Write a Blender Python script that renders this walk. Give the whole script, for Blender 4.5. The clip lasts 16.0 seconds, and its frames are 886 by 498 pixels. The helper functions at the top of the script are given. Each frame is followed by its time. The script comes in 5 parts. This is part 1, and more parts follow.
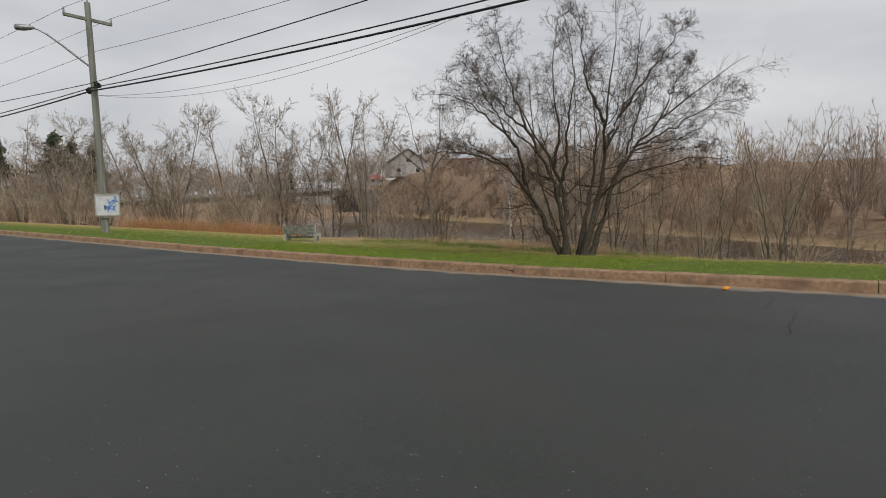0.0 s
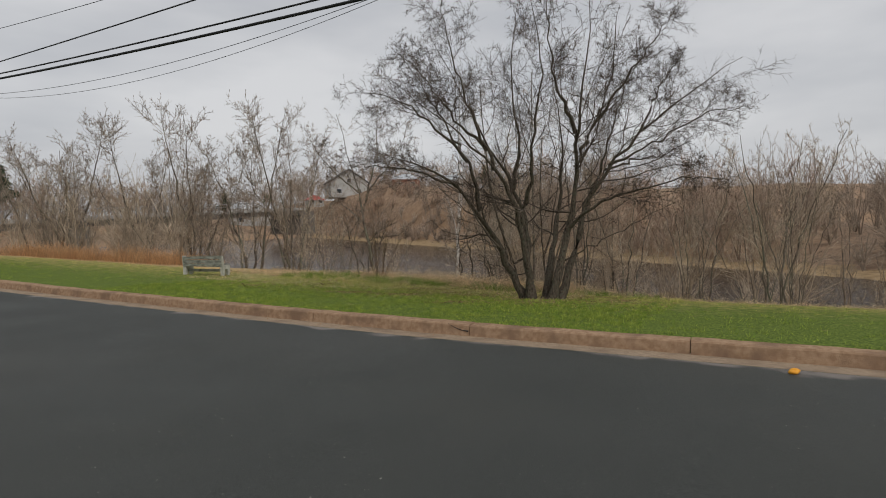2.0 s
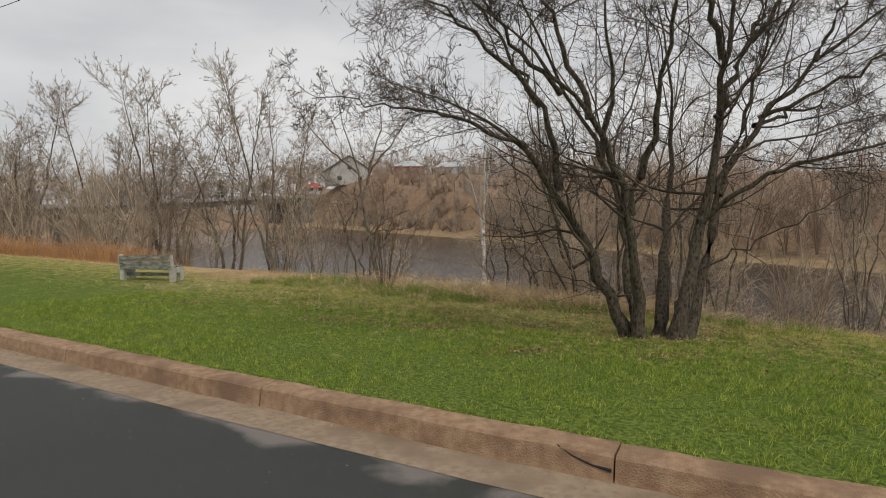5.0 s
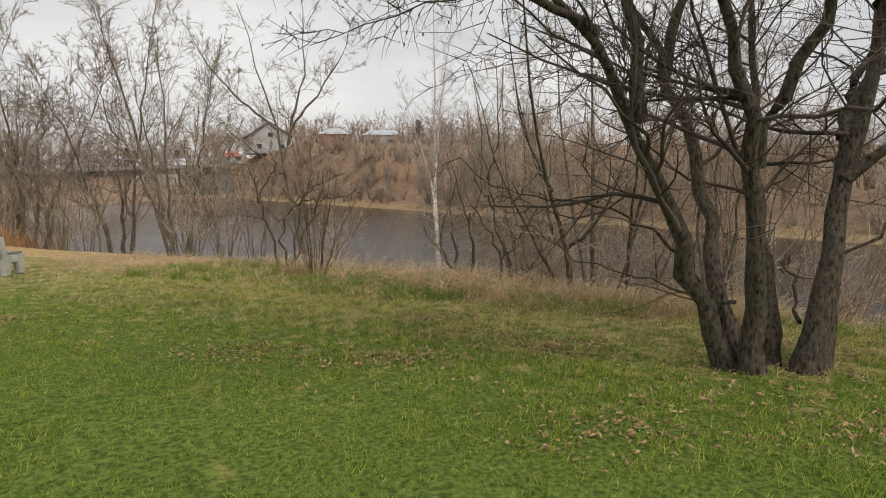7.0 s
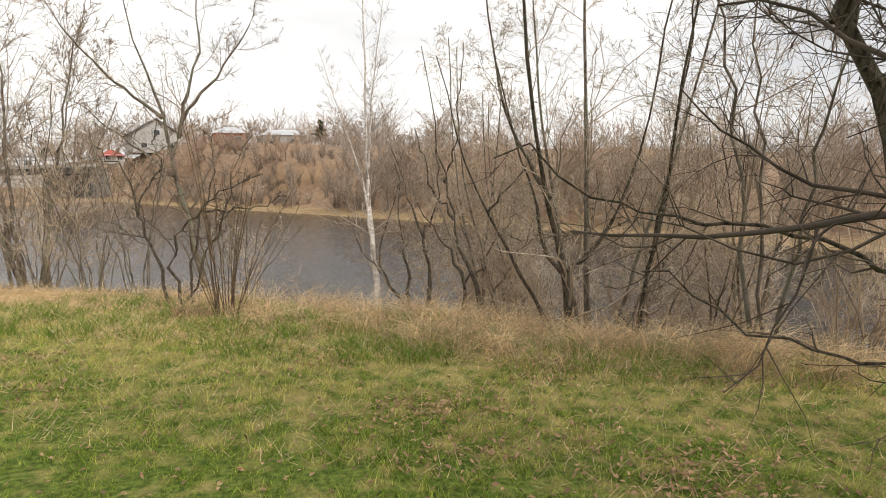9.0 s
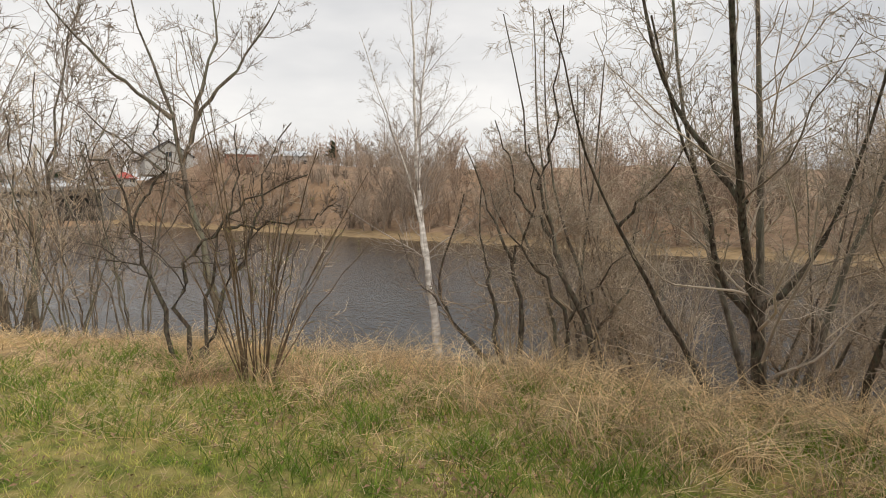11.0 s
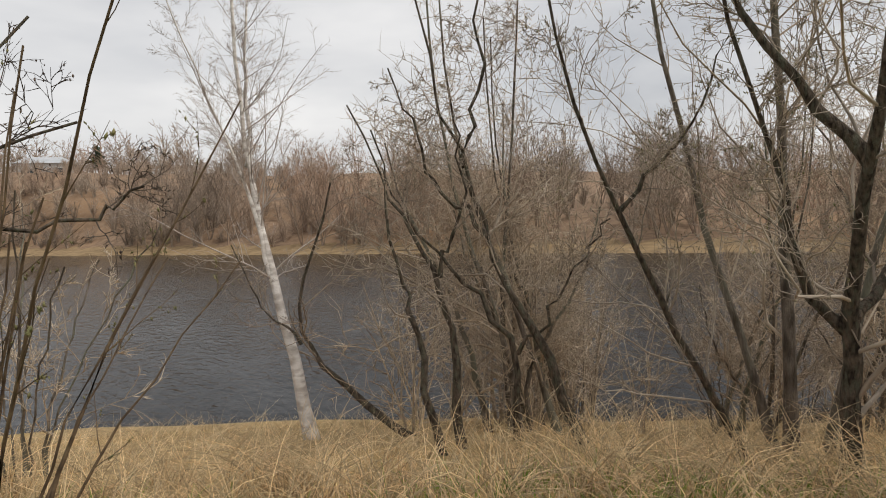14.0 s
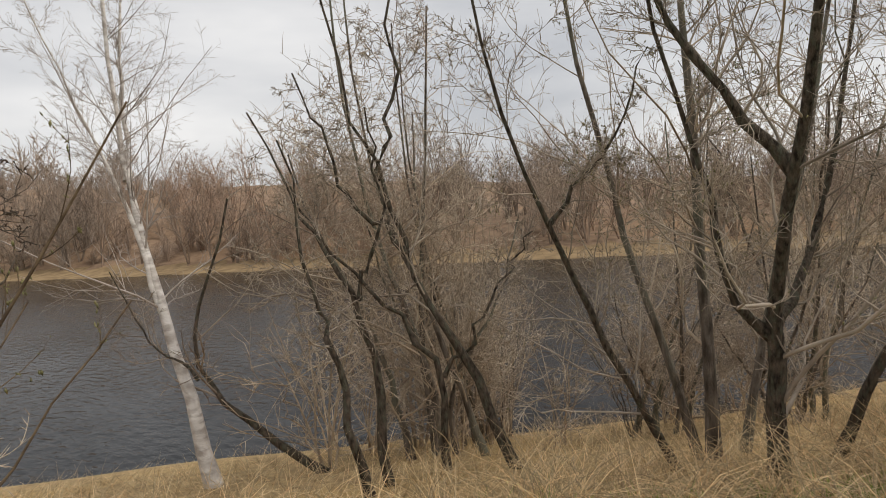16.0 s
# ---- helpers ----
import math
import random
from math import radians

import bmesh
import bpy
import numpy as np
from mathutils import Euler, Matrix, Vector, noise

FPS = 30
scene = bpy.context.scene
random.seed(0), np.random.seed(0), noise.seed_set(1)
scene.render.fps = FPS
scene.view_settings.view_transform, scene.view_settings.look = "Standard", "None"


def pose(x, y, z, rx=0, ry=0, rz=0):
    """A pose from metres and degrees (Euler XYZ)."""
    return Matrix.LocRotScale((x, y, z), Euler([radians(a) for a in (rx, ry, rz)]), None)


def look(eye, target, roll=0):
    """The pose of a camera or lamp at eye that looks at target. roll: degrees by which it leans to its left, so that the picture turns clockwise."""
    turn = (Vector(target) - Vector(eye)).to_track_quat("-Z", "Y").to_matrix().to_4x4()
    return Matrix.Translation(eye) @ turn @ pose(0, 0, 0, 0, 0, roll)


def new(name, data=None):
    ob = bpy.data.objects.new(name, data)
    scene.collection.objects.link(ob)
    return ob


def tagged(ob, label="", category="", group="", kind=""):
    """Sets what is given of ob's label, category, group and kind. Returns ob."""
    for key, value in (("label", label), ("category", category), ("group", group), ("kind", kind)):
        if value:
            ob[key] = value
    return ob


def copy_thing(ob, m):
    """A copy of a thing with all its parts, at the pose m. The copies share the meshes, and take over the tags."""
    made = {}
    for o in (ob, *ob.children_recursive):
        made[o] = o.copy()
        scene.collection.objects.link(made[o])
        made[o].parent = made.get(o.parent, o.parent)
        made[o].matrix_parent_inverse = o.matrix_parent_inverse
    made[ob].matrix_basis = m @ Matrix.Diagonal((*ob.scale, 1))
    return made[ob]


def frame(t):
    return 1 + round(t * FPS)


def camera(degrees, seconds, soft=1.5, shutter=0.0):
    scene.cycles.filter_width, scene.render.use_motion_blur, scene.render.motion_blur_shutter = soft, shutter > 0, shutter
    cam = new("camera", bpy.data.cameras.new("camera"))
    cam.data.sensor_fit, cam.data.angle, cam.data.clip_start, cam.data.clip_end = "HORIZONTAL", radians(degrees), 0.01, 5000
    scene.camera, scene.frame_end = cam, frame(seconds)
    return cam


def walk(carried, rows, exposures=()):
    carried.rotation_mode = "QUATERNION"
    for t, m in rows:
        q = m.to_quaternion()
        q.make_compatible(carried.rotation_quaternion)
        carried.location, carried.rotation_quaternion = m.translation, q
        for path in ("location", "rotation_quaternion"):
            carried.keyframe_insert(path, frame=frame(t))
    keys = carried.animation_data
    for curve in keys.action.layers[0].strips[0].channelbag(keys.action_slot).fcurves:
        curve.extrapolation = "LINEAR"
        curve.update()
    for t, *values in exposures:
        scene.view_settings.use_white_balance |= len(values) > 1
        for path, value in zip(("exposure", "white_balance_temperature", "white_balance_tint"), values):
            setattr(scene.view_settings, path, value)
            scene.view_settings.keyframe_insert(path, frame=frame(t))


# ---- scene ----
cam = camera(75.9, 16.0, soft=1.0)
PATH = [
    (0.0, (-0.058, -0.021, 1.526), (-0.031, 9.94, 0.646), -0.93),
    (0.5, (0.039, 0.868, 1.554), (0.415, 10.832, 0.803), -0.84),
    (1.0, (0.099, 1.696, 1.593), (0.796, 11.646, 0.875), -0.75),
    (1.5, (0.189, 2.526, 1.63), (1.214, 12.455, 1.036), -0.7),
    (2.0, (0.191, 3.325, 1.672), (1.222, 13.258, 1.148), -0.73),
    (2.5, (0.194, 4.179, 1.696), (1.277, 14.112, 1.276), -0.62),
    (3.0, (0.162, 4.963, 1.698), (1.217, 14.899, 1.297), -0.57),
    (3.5, (0.158, 5.759, 1.709), (1.344, 15.677, 1.236), -0.5),
    (4.0, (0.111, 6.546, 1.668), (1.258, 16.465, 1.125), -0.55),
    (4.5, (0.1, 7.393, 1.671), (1.232, 17.306, 0.997), -0.56),
    (5.0, (0.055, 8.188, 1.631), (1.062, 18.112, 0.913), -0.54),
    (7.5, (-0.046, 12.186, 1.466), (2.648, 21.727, 0.152), -0.61),
    (8.0, (-0.09, 12.834, 1.561), (3.061, 22.238, 0.28), -0.57),
    (8.5, (-0.1, 13.441, 1.542), (3.547, 22.667, 0.282), -0.51),
    (9.0, (-0.139, 14.048, 1.488), (3.708, 23.198, 0.271), -0.49),
    (9.5, (-0.175, 14.695, 1.45), (3.712, 23.848, 0.386), -0.54),
    (10.0, (-0.246, 15.32, 1.408), (3.329, 24.618, 0.539), -0.38),
    (12.5, (-0.092, 18.16, 1.198), (4.65, 26.922, 0.336), -2.62),
    (13.0, (-0.023, 18.532, 1.181), (5.407, 26.888, 0.356), -2.6),
    (13.5, (0.035, 18.846, 1.183), (6.045, 26.795, 0.359), -2.81),
    (14.0, (0.107, 19.194, 1.158), (6.758, 26.613, 0.303), -2.83),
    (14.5, (0.109, 19.441, 1.153), (7.31, 26.325, 0.284), -3.17),
    (15.0, (0.129, 19.549, 1.17), (7.71, 26.015, 0.329), -3.54),
    (15.5, (0.17, 19.538, 1.176), (7.974, 25.742, 0.393), -3.82),
    (16.0, (0.215, 19.543, 1.2), (8.097, 25.649, 0.428), -3.98),
]
walk(cam, [(t, look(e, g, r)) for t, e, g, r in PATH],
     [(0.0, -0.22, 6600, 10), (2.0, -0.3, 6600, 10), (3.5, -0.42, 6700, 10), (5.0, -0.12, 6800, 10), (7.5, 0.2, 6900, 10), (8.5, 0.58, 7000, 10), (9.5, 0.56, 7050, 10),
      (10.0, 0.46, 7050, 10), (12.5, 0.1, 6800, 10), (16.0, 0.1, 6800, 10)])

# ---- world and light: overcast spring day ----
world = bpy.data.worlds.new("overcast")
scene.world = world
world.use_nodes = True
wn, wl = world.node_tree.nodes, world.node_tree.links
wn.clear()
w_out = wn.new("ShaderNodeOutputWorld")
w_bg = wn.new("ShaderNodeBackground")
w_sky = wn.new("ShaderNodeTexSky")
w_sky.sky_type, w_sky.sun_disc = "NISHITA", False
w_sky.sun_elevation, w_sky.sun_rotation = radians(48), radians(150)
w_sky.dust_density, w_sky.air_density = 3.0, 1.2
w_co = wn.new("ShaderNodeTexCoord")
w_map = wn.new("ShaderNodeMapping")
w_map.inputs["Scale"].default_value = (1.0, 1.0, 3.4)
w_noise = wn.new("ShaderNodeTexNoise")
w_noise.inputs["Scale"].default_value, w_noise.inputs["Detail"].default_value = 1.7, 5.0
w_ramp = wn.new("ShaderNodeValToRGB")
w_ramp.color_ramp.elements[0].position, w_ramp.color_ramp.elements[0].color = 0.33, (5.1, 5.35, 5.85, 1)
w_ramp.color_ramp.elements[1].position, w_ramp.color_ramp.elements[1].color = 0.68, (8.5, 8.6, 8.85, 1)
w_mix = wn.new("ShaderNodeMixRGB")
w_mix.inputs[0].default_value = 0.9
w_bg.inputs["Strength"].default_value = 0.1
wl.new(w_co.outputs["Generated"], w_map.inputs[0])
wl.new(w_map.outputs[0], w_noise.inputs["Vector"])
wl.new(w_noise.outputs[0], w_ramp.inputs[0])
wl.new(w_sky.outputs[0], w_mix.inputs[1])
wl.new(w_ramp.outputs[0], w_mix.inputs[2])
wl.new(w_mix.outputs[0], w_bg.inputs["Color"])
wl.new(w_bg.outputs[0], w_out.inputs[0])
sun = new("sun", bpy.data.lights.new("sun", "SUN"))
sun.data.energy, sun.data.angle, sun.data.color = 1.5, radians(25), (1.0, 0.96, 0.9)
sun.matrix_world = look((0, 0, 44), (-18, 33, 0))


# ---- materials ----
def material(name, low, high, scale=5.0, rough=0.85, bump=0.3, bscale=40.0, detail=6.0, spec=0.3, third=None, tscale=0.6,
             metal=0.0, rvar=0.0, random_tint=0.0, stretch=(1, 1, 1), bankward=False):
    """Two-colour grain with an optional third colour in large patches, fine bump, and a tint by piece."""
    m = bpy.data.materials.new(name)
    m.use_nodes = True
    n, l = m.node_tree.nodes, m.node_tree.links
    b = n["Principled BSDF"]
    geo = n.new("ShaderNodeNewGeometry")
    mp = n.new("ShaderNodeMapping")
    mp.inputs["Scale"].default_value = stretch
    l.new(geo.outputs["Position"], mp.inputs[0])
    no = n.new("ShaderNodeTexNoise")
    no.inputs["Scale"].default_value, no.inputs["Detail"].default_value = scale, detail
    l.new(mp.outputs[0], no.inputs["Vector"])
    rp = n.new("ShaderNodeValToRGB")
    rp.color_ramp.elements[0].position, rp.color_ramp.elements[1].position = 0.35, 0.66
    rp.color_ramp.elements[0].color, rp.color_ramp.elements[1].color = (*low, 1), (*high, 1)
    l.new(no.outputs[0], rp.inputs[0])
    col = rp.outputs[0]
    if third:
        n3 = n.new("ShaderNodeTexNoise")
        n3.inputs["Scale"].default_value, n3.inputs["Detail"].default_value = tscale, 7.0
        l.new(mp.outputs[0], n3.inputs["Vector"])
        amount = n3.outputs[0]
        if bankward:  # more of the third colour towards the river
            dt, rg, sm = n.new("ShaderNodeVectorMath"), n.new("ShaderNodeMapRange"), n.new("ShaderNodeMath")
            dt.operation = "DOT_PRODUCT"
            dt.inputs[1].default_value = (0.565, 0.825, 0)
            rg.inputs[1].default_value, rg.inputs[2].default_value, rg.inputs[3].default_value, rg.inputs[4].default_value = 11.5, 16.8, -0.27, 0.10
            l.new(geo.outputs["Position"], dt.inputs[0])
            l.new(dt.outputs["Value"], rg.inputs[0])
            l.new(n3.outputs[0], sm.inputs[0])
            l.new(rg.outputs[0], sm.inputs[1])
            amount = sm.outputs[0]
        r3 = n.new("ShaderNodeValToRGB")
        r3.color_ramp.elements[0].position, r3.color_ramp.elements[1].position = (0.40, 0.74) if bankward else (0.48, 0.66)
        mx = n.new("ShaderNodeMixRGB")
        l.new(amount, r3.inputs[0])
        l.new(r3.outputs[0], mx.inputs[0])
        l.new(col, mx.inputs[1])
        mx.inputs[2].default_value = (*third, 1)
        col = mx.outputs[0]
    if random_tint:
        hs = n.new("ShaderNodeHueSaturation")
        mr = n.new("ShaderNodeMapRange")
        mr.inputs[3].default_value, mr.inputs[4].default_value = 1 - random_tint, 1 + random_tint
        l.new(geo.outputs["Random Per Island"], mr.inputs[0])
        l.new(mr.outputs[0], hs.inputs["Value"])
        l.new(col, hs.inputs["Color"])
        col = hs.outputs[0]
    l.new(col, b.inputs["Base Color"])
    b.inputs["Roughness"].default_value, b.inputs["Metallic"].default_value = rough, metal
    b.inputs["Specular IOR Level"].default_value = spec
    if rvar:
        mr2 = n.new("ShaderNodeMapRange")
        mr2.inputs[1].default_value, mr2.inputs[2].default_value = 0.3, 0.7
        mr2.inputs[3].default_value, mr2.inputs[4].default_value = rough - rvar, rough + rvar
        n4 = n.new("ShaderNodeTexNoise")
        n4.inputs["Scale"].default_value, n4.inputs["Detail"].default_value = 0.5, 5.0
        l.new(mp.outputs[0], n4.inputs["Vector"])
        l.new(n4.outputs[0], mr2.inputs[0])
        l.new(mr2.outputs[0], b.inputs["Roughness"])
    if bump:
        nb = n.new("ShaderNodeTexNoise")
        nb.inputs["Scale"].default_value, nb.inputs["Detail"].default_value = bscale, 5.0
        l.new(mp.outputs[0], nb.inputs["Vector"])
        bp = n.new("ShaderNodeBump")
        bp.inputs["Strength"].default_value, bp.inputs["Distance"].default_value = bump, 0.02
        l.new(nb.outputs[0], bp.inputs["Height"])
        l.new(bp.outputs[0], b.inputs["Normal"])
    return m


M_ASPHALT = material("asphalt", (0.020, 0.023, 0.021), (0.072, 0.078, 0.071), 130, 0.62, 0.6, 170, spec=0.35,
                     third=(0.050, 0.053, 0.047), tscale=0.35, rvar=0.07)
an, al_ = M_ASPHALT.node_tree.nodes, M_ASPHALT.node_tree.links
a_b = an["Principled BSDF"]
a_old = a_b.inputs["Base Color"].links[0].from_socket
a_geo = an.new("ShaderNodeNewGeometry")
a_dot = an.new("ShaderNodeVectorMath")
a_dot.operation = "DOT_PRODUCT"
a_dot.inputs[1].default_value = (0.565, 0.825, 0)
a_rng = an.new("ShaderNodeMapRange")
a_rng.inputs[1].default_value, a_rng.inputs[2].default_value, a_rng.inputs[3].default_value, a_rng.inputs[4].default_value = 9.3, 9.74, 0.0, 0.34
a_no = an.new("ShaderNodeTexNoise")
a_no.inputs["Scale"].default_value, a_no.inputs["Detail"].default_value = 1.5, 6.0
a_add = an.new("ShaderNodeMath")
a_sm = an.new("ShaderNodeMapRange")
a_sm.inputs[1].default_value, a_sm.inputs[2].default_value = 0.76, 0.90
a_mix = an.new("ShaderNodeMixRGB")
a_mix.inputs[2].default_value = (0.22, 0.195, 0.175, 1)
al_.new(a_geo.outputs["Position"], a_dot.inputs[0])
al_.new(a_dot.outputs["Value"], a_rng.inputs[0])
al_.new(a_geo.outputs["Position"], a_no.inputs["Vector"])
al_.new(a_rng.outputs[0], a_add.inputs[0])
al_.new(a_no.outputs[0], a_add.inputs[1])
al_.new(a_add.outputs[0], a_sm.inputs[0])
al_.new(a_sm.outputs[0], a_mix.inputs[0])
al_.new(a_old, a_mix.inputs[1])
al_.new(a_mix.outputs[0], a_b.inputs["Base Color"])
M_CONCRETE = material("red_tinted_concrete", (0.29, 0.180, 0.106), (0.42, 0.282, 0.178), 14, 0.9, 0.6, 90, third=(0.225, 0.142, 0.090),
                      tscale=2.6)
M_GUTTER = material("silty_concrete_gutter", (0.27, 0.20, 0.138), (0.37, 0.285, 0.20), 16, 0.9, 0.4, 90, third=(0.225, 0.163, 0.112), tscale=2.0)
M_LAWN = material("lawn_soil", (0.060, 0.095, 0.018), (0.19, 0.25, 0.050), 30, 0.95, 1.0, 60, spec=0.1, third=(0.44, 0.35, 0.14), tscale=5.5, bankward=True)
M_GRASS = material("green_grass", (0.12, 0.225, 0.022), (0.42, 0.48, 0.085), 11, 0.7, 0, spec=0.2, third=(0.70, 0.61, 0.21), tscale=5.5, bankward=True,
                   random_tint=0.45)
M_TUFT = material("fresh_grass", (0.12, 0.24, 0.03), (0.30, 0.42, 0.07), 11, 0.7, 0, spec=0.2, random_tint=0.4)
M_STRAW = material("dry_grass", (0.66, 0.50, 0.29), (0.88, 0.73, 0.48), 2.5, 0.75, 0, spec=0.2, third=(0.64, 0.48, 0.30), tscale=1.6, random_tint=0.5)
M_REED = material("rust_reed", (0.52, 0.28, 0.13), (0.68, 0.43, 0.23), 2.5, 0.8, 0, spec=0.2, random_tint=0.35)
M_BANK = material("bank_soil", (0.30, 0.21, 0.11), (0.58, 0.42, 0.22), 7, 0.95, 0.9, 30, spec=0.1, third=(0.48, 0.33, 0.15), tscale=0.5)
M_FARBANK = material("far_bank_grass", (0.20, 0.135, 0.092), (0.35, 0.245, 0.165), 1.6, 0.95, 0.8, 5, spec=0.1, third=(0.33, 0.215, 0.13), tscale=0.06)
M_SHORE = material("golden_shore_grass", (0.23, 0.16, 0.09), (0.37, 0.265, 0.15), 1.5, 0.95, 0.6, 6, spec=0.1)
M_BARK = material("grey_brown_bark", (0.030, 0.024, 0.019), (0.160, 0.125, 0.095), 38, 0.92, 1.0, 80, spec=0.1, third=(0.115, 0.112, 0.082), tscale=32.0,
                  stretch=(1, 1, 0.4))
M_TWIG = material("twig_bark", (0.21, 0.165, 0.13), (0.40, 0.33, 0.265), 3, 0.9, 0, spec=0.15, random_tint=0.3)
# M_TWIG made paler: the light these near twigs catch is in the colour
M_LITTWIG = material("sunlit_twig_bark", (0.27, 0.22, 0.17), (0.48, 0.405, 0.325), 3, 0.85, 0, spec=0.2, random_tint=0.35)
M_TWIG_WARM = material("tan_twig_bark", (0.36, 0.285, 0.21), (0.60, 0.50, 0.385), 2, 0.9, 0, spec=0.15, random_tint=0.3)
M_FARTWIG = material("far_wood_twigs", (0.25, 0.195, 0.152), (0.42, 0.335, 0.262), 0.15, 0.95, 0, spec=0.1, third=(0.42, 0.29, 0.21), tscale=0.05,
                     random_tint=0.3)
M_DARKTWIG = material("dark_twig_bark", (0.055, 0.044, 0.036), (0.15, 0.12, 0.095), 3, 0.9, 0, spec=0.15, random_tint=0.3)
M_GREYBARK = material("grey_bark", (0.075, 0.060, 0.047), (0.25, 0.21, 0.17), 20, 0.92, 1.0, 60, spec=0.15, third=(0.20, 0.20, 0.15), tscale=3.0, stretch=(1, 1, 0.3))
M_SHOOT = material("brown_shoot_bark", (0.075, 0.050, 0.032), (0.20, 0.140, 0.085), 14, 0.85, 0.3, 60, spec=0.2, random_tint=0.3)
M_BUD = material("dark_buds", (0.065, 0.042, 0.036), (0.15, 0.10, 0.07), 8, 0.8, 0, spec=0.2, random_tint=0.4)
M_GREENBUD = material("opening_buds", (0.16, 0.16, 0.07), (0.25, 0.22, 0.10), 8, 0.8, 0, spec=0.2, random_tint=0.4)
M_BIRCHTWIG = material("pale_birch_twigs", (0.30, 0.25, 0.21), (0.50, 0.44, 0.40), 4, 0.85, 0, spec=0.2, random_tint=0.25)
M_BIRCH = material("white_birch_bark", (0.50, 0.45, 0.40), (0.78, 0.74, 0.69), 5, 0.7, 0.5, 30, third=(0.38, 0.33, 0.29), tscale=6.5,
                   stretch=(1, 1, 2.6))
M_LEAF = material("dead_leaves", (0.24, 0.14, 0.08), (0.44, 0.29, 0.17), 12, 0.85, 0, random_tint=0.45)
M_POLE = material("weathered_pole_wood", (0.19, 0.19, 0.165), (0.33, 0.34, 0.295), 6, 0.9, 0.5, 40, stretch=(1, 1, 0.08), third=(0.25, 0.285, 0.24), tscale=0.5)
M_WIRE = material("black_cable", (0.012, 0.012, 0.013), (0.022, 0.022, 0.023), 5, 0.6, 0)
M_METAL = material("galvanised_steel", (0.28, 0.29, 0.30), (0.40, 0.41, 0.42), 9, 0.45, 0.1, metal=0.8)
M_WHITE = material("white_sign_paint", (0.62, 0.64, 0.66), (0.76, 0.77, 0.78), 4, 0.5, 0.05)
M_BLUE = material("blue_sign_paint", (0.05, 0.19, 0.55), (0.08, 0.26, 0.66), 6, 0.5, 0)
M_NAVY = material("dark_sign_paint", (0.03, 0.04, 0.07), (0.05, 0.06, 0.10), 6, 0.5, 0)
M_BENCHWOOD = material("grey_weathered_boards", (0.20, 0.20, 0.17), (0.36, 0.37, 0.32), 8, 0.9, 0.5, 50, stretch=(1, 1, 3), third=(0.12, 0.12, 0.10), tscale=6)
M_BENCHEND = material("pale_cast_concrete", (0.40, 0.39, 0.34), (0.55, 0.54, 0.49), 8, 0.9, 0.4, 60)
M_BRIDGE = material("bridge_concrete", (0.33, 0.32, 0.30), (0.48, 0.47, 0.44), 0.8, 0.9, 0.2, 4, third=(0.27, 0.25, 0.23), tscale=0.15)
# bridge concrete with the shade under the deck put into its colour
M_SHADECONCRETE = material("shaded_bridge_concrete", (0.13, 0.12, 0.11), (0.24, 0.22, 0.20), 0.9, 0.9, 0.2, 4)
M_SIDING = material("pale_siding", (0.40, 0.39, 0.37), (0.50, 0.49, 0.47), 0.7, 0.7, 0.1, 4)
M_DARKROOF = material("dark_shingles", (0.075, 0.07, 0.07), (0.13, 0.12, 0.115), 1.5, 0.9, 0.3, 6)
M_BRICK = material("red_brick", (0.30, 0.10, 0.07), (0.42, 0.16, 0.11), 1.5, 0.9, 0.2, 8)
M_PALEROOF = material("pale_metal_roof", (0.42, 0.44, 0.46), (0.54, 0.56, 0.58), 1.0, 0.5, 0.05)
M_REDROOF = material("red_roof", (0.34, 0.075, 0.06), (0.44, 0.10, 0.08), 1.0, 0.6, 0.05)
M_PANE = material("dark_window", (0.03, 0.035, 0.04), (0.06, 0.065, 0.07), 1.0, 0.12, 0, spec=0.6)
M_CONIFER = material("conifer_needles", (0.040, 0.062, 0.038), (0.085, 0.110, 0.065), 0.6, 0.9, 0, random_tint=0.35)
M_GRIT = material("pale_grit", (0.16, 0.155, 0.14), (0.34, 0.33, 0.30), 30, 0.9, 0, random_tint=0.4)
M_ORANGE = material("orange_wrapper", (0.75, 0.30, 0.02), (0.85, 0.40, 0.04), 30, 0.5, 0)


def let_through(m, amount):
    """Thin blades pass some of the light on to their far side."""
    n, l = m.node_tree.nodes, m.node_tree.links
    b, o = n["Principled BSDF"], n["Material Output"]
    t, mix = n.new("ShaderNodeBsdfTranslucent"), n.new("ShaderNodeMixShader")
    l.new(b.inputs["Base Color"].links[0].from_socket, t.inputs["Color"])
    mix.inputs[0].default_value = amount
    l.new(b.outputs[0], mix.inputs[1])
    l.new(t.outputs[0], mix.inputs[2])
    l.new(mix.outputs[0], o.inputs["Surface"])


for m_ in (M_GRASS, M_TUFT, M_STRAW, M_REED):
    let_through(m_, 0.3)

M_WATER = bpy.data.materials.new("river_water")
M_WATER.use_nodes = True
wb = M_WATER.node_tree.nodes["Principled BSDF"]
wb.inputs["Base Color"].default_value = (0.009, 0.010, 0.011, 1)
wb.inputs["Roughness"].default_value = 0.10
wb.inputs["IOR"].default_value = 1.33
wb.inputs["Specular IOR Level"].default_value = 0.36
wtn, wtl = M_WATER.node_tree.nodes, M_WATER.node_tree.links
wg = wtn.new("ShaderNodeNewGeometry")
wm = wtn.new("ShaderNodeMapping")
wm.inputs["Scale"].default_value = (1.25, 0.55, 1.0)
wm.inputs["Rotation"].default_value = (0, 0, radians(23))
wna, wnb = wtn.new("ShaderNodeTexNoise"), wtn.new("ShaderNodeTexNoise")
wna.inputs["Scale"].default_value, wna.inputs["Detail"].default_value = 6.0, 4.0
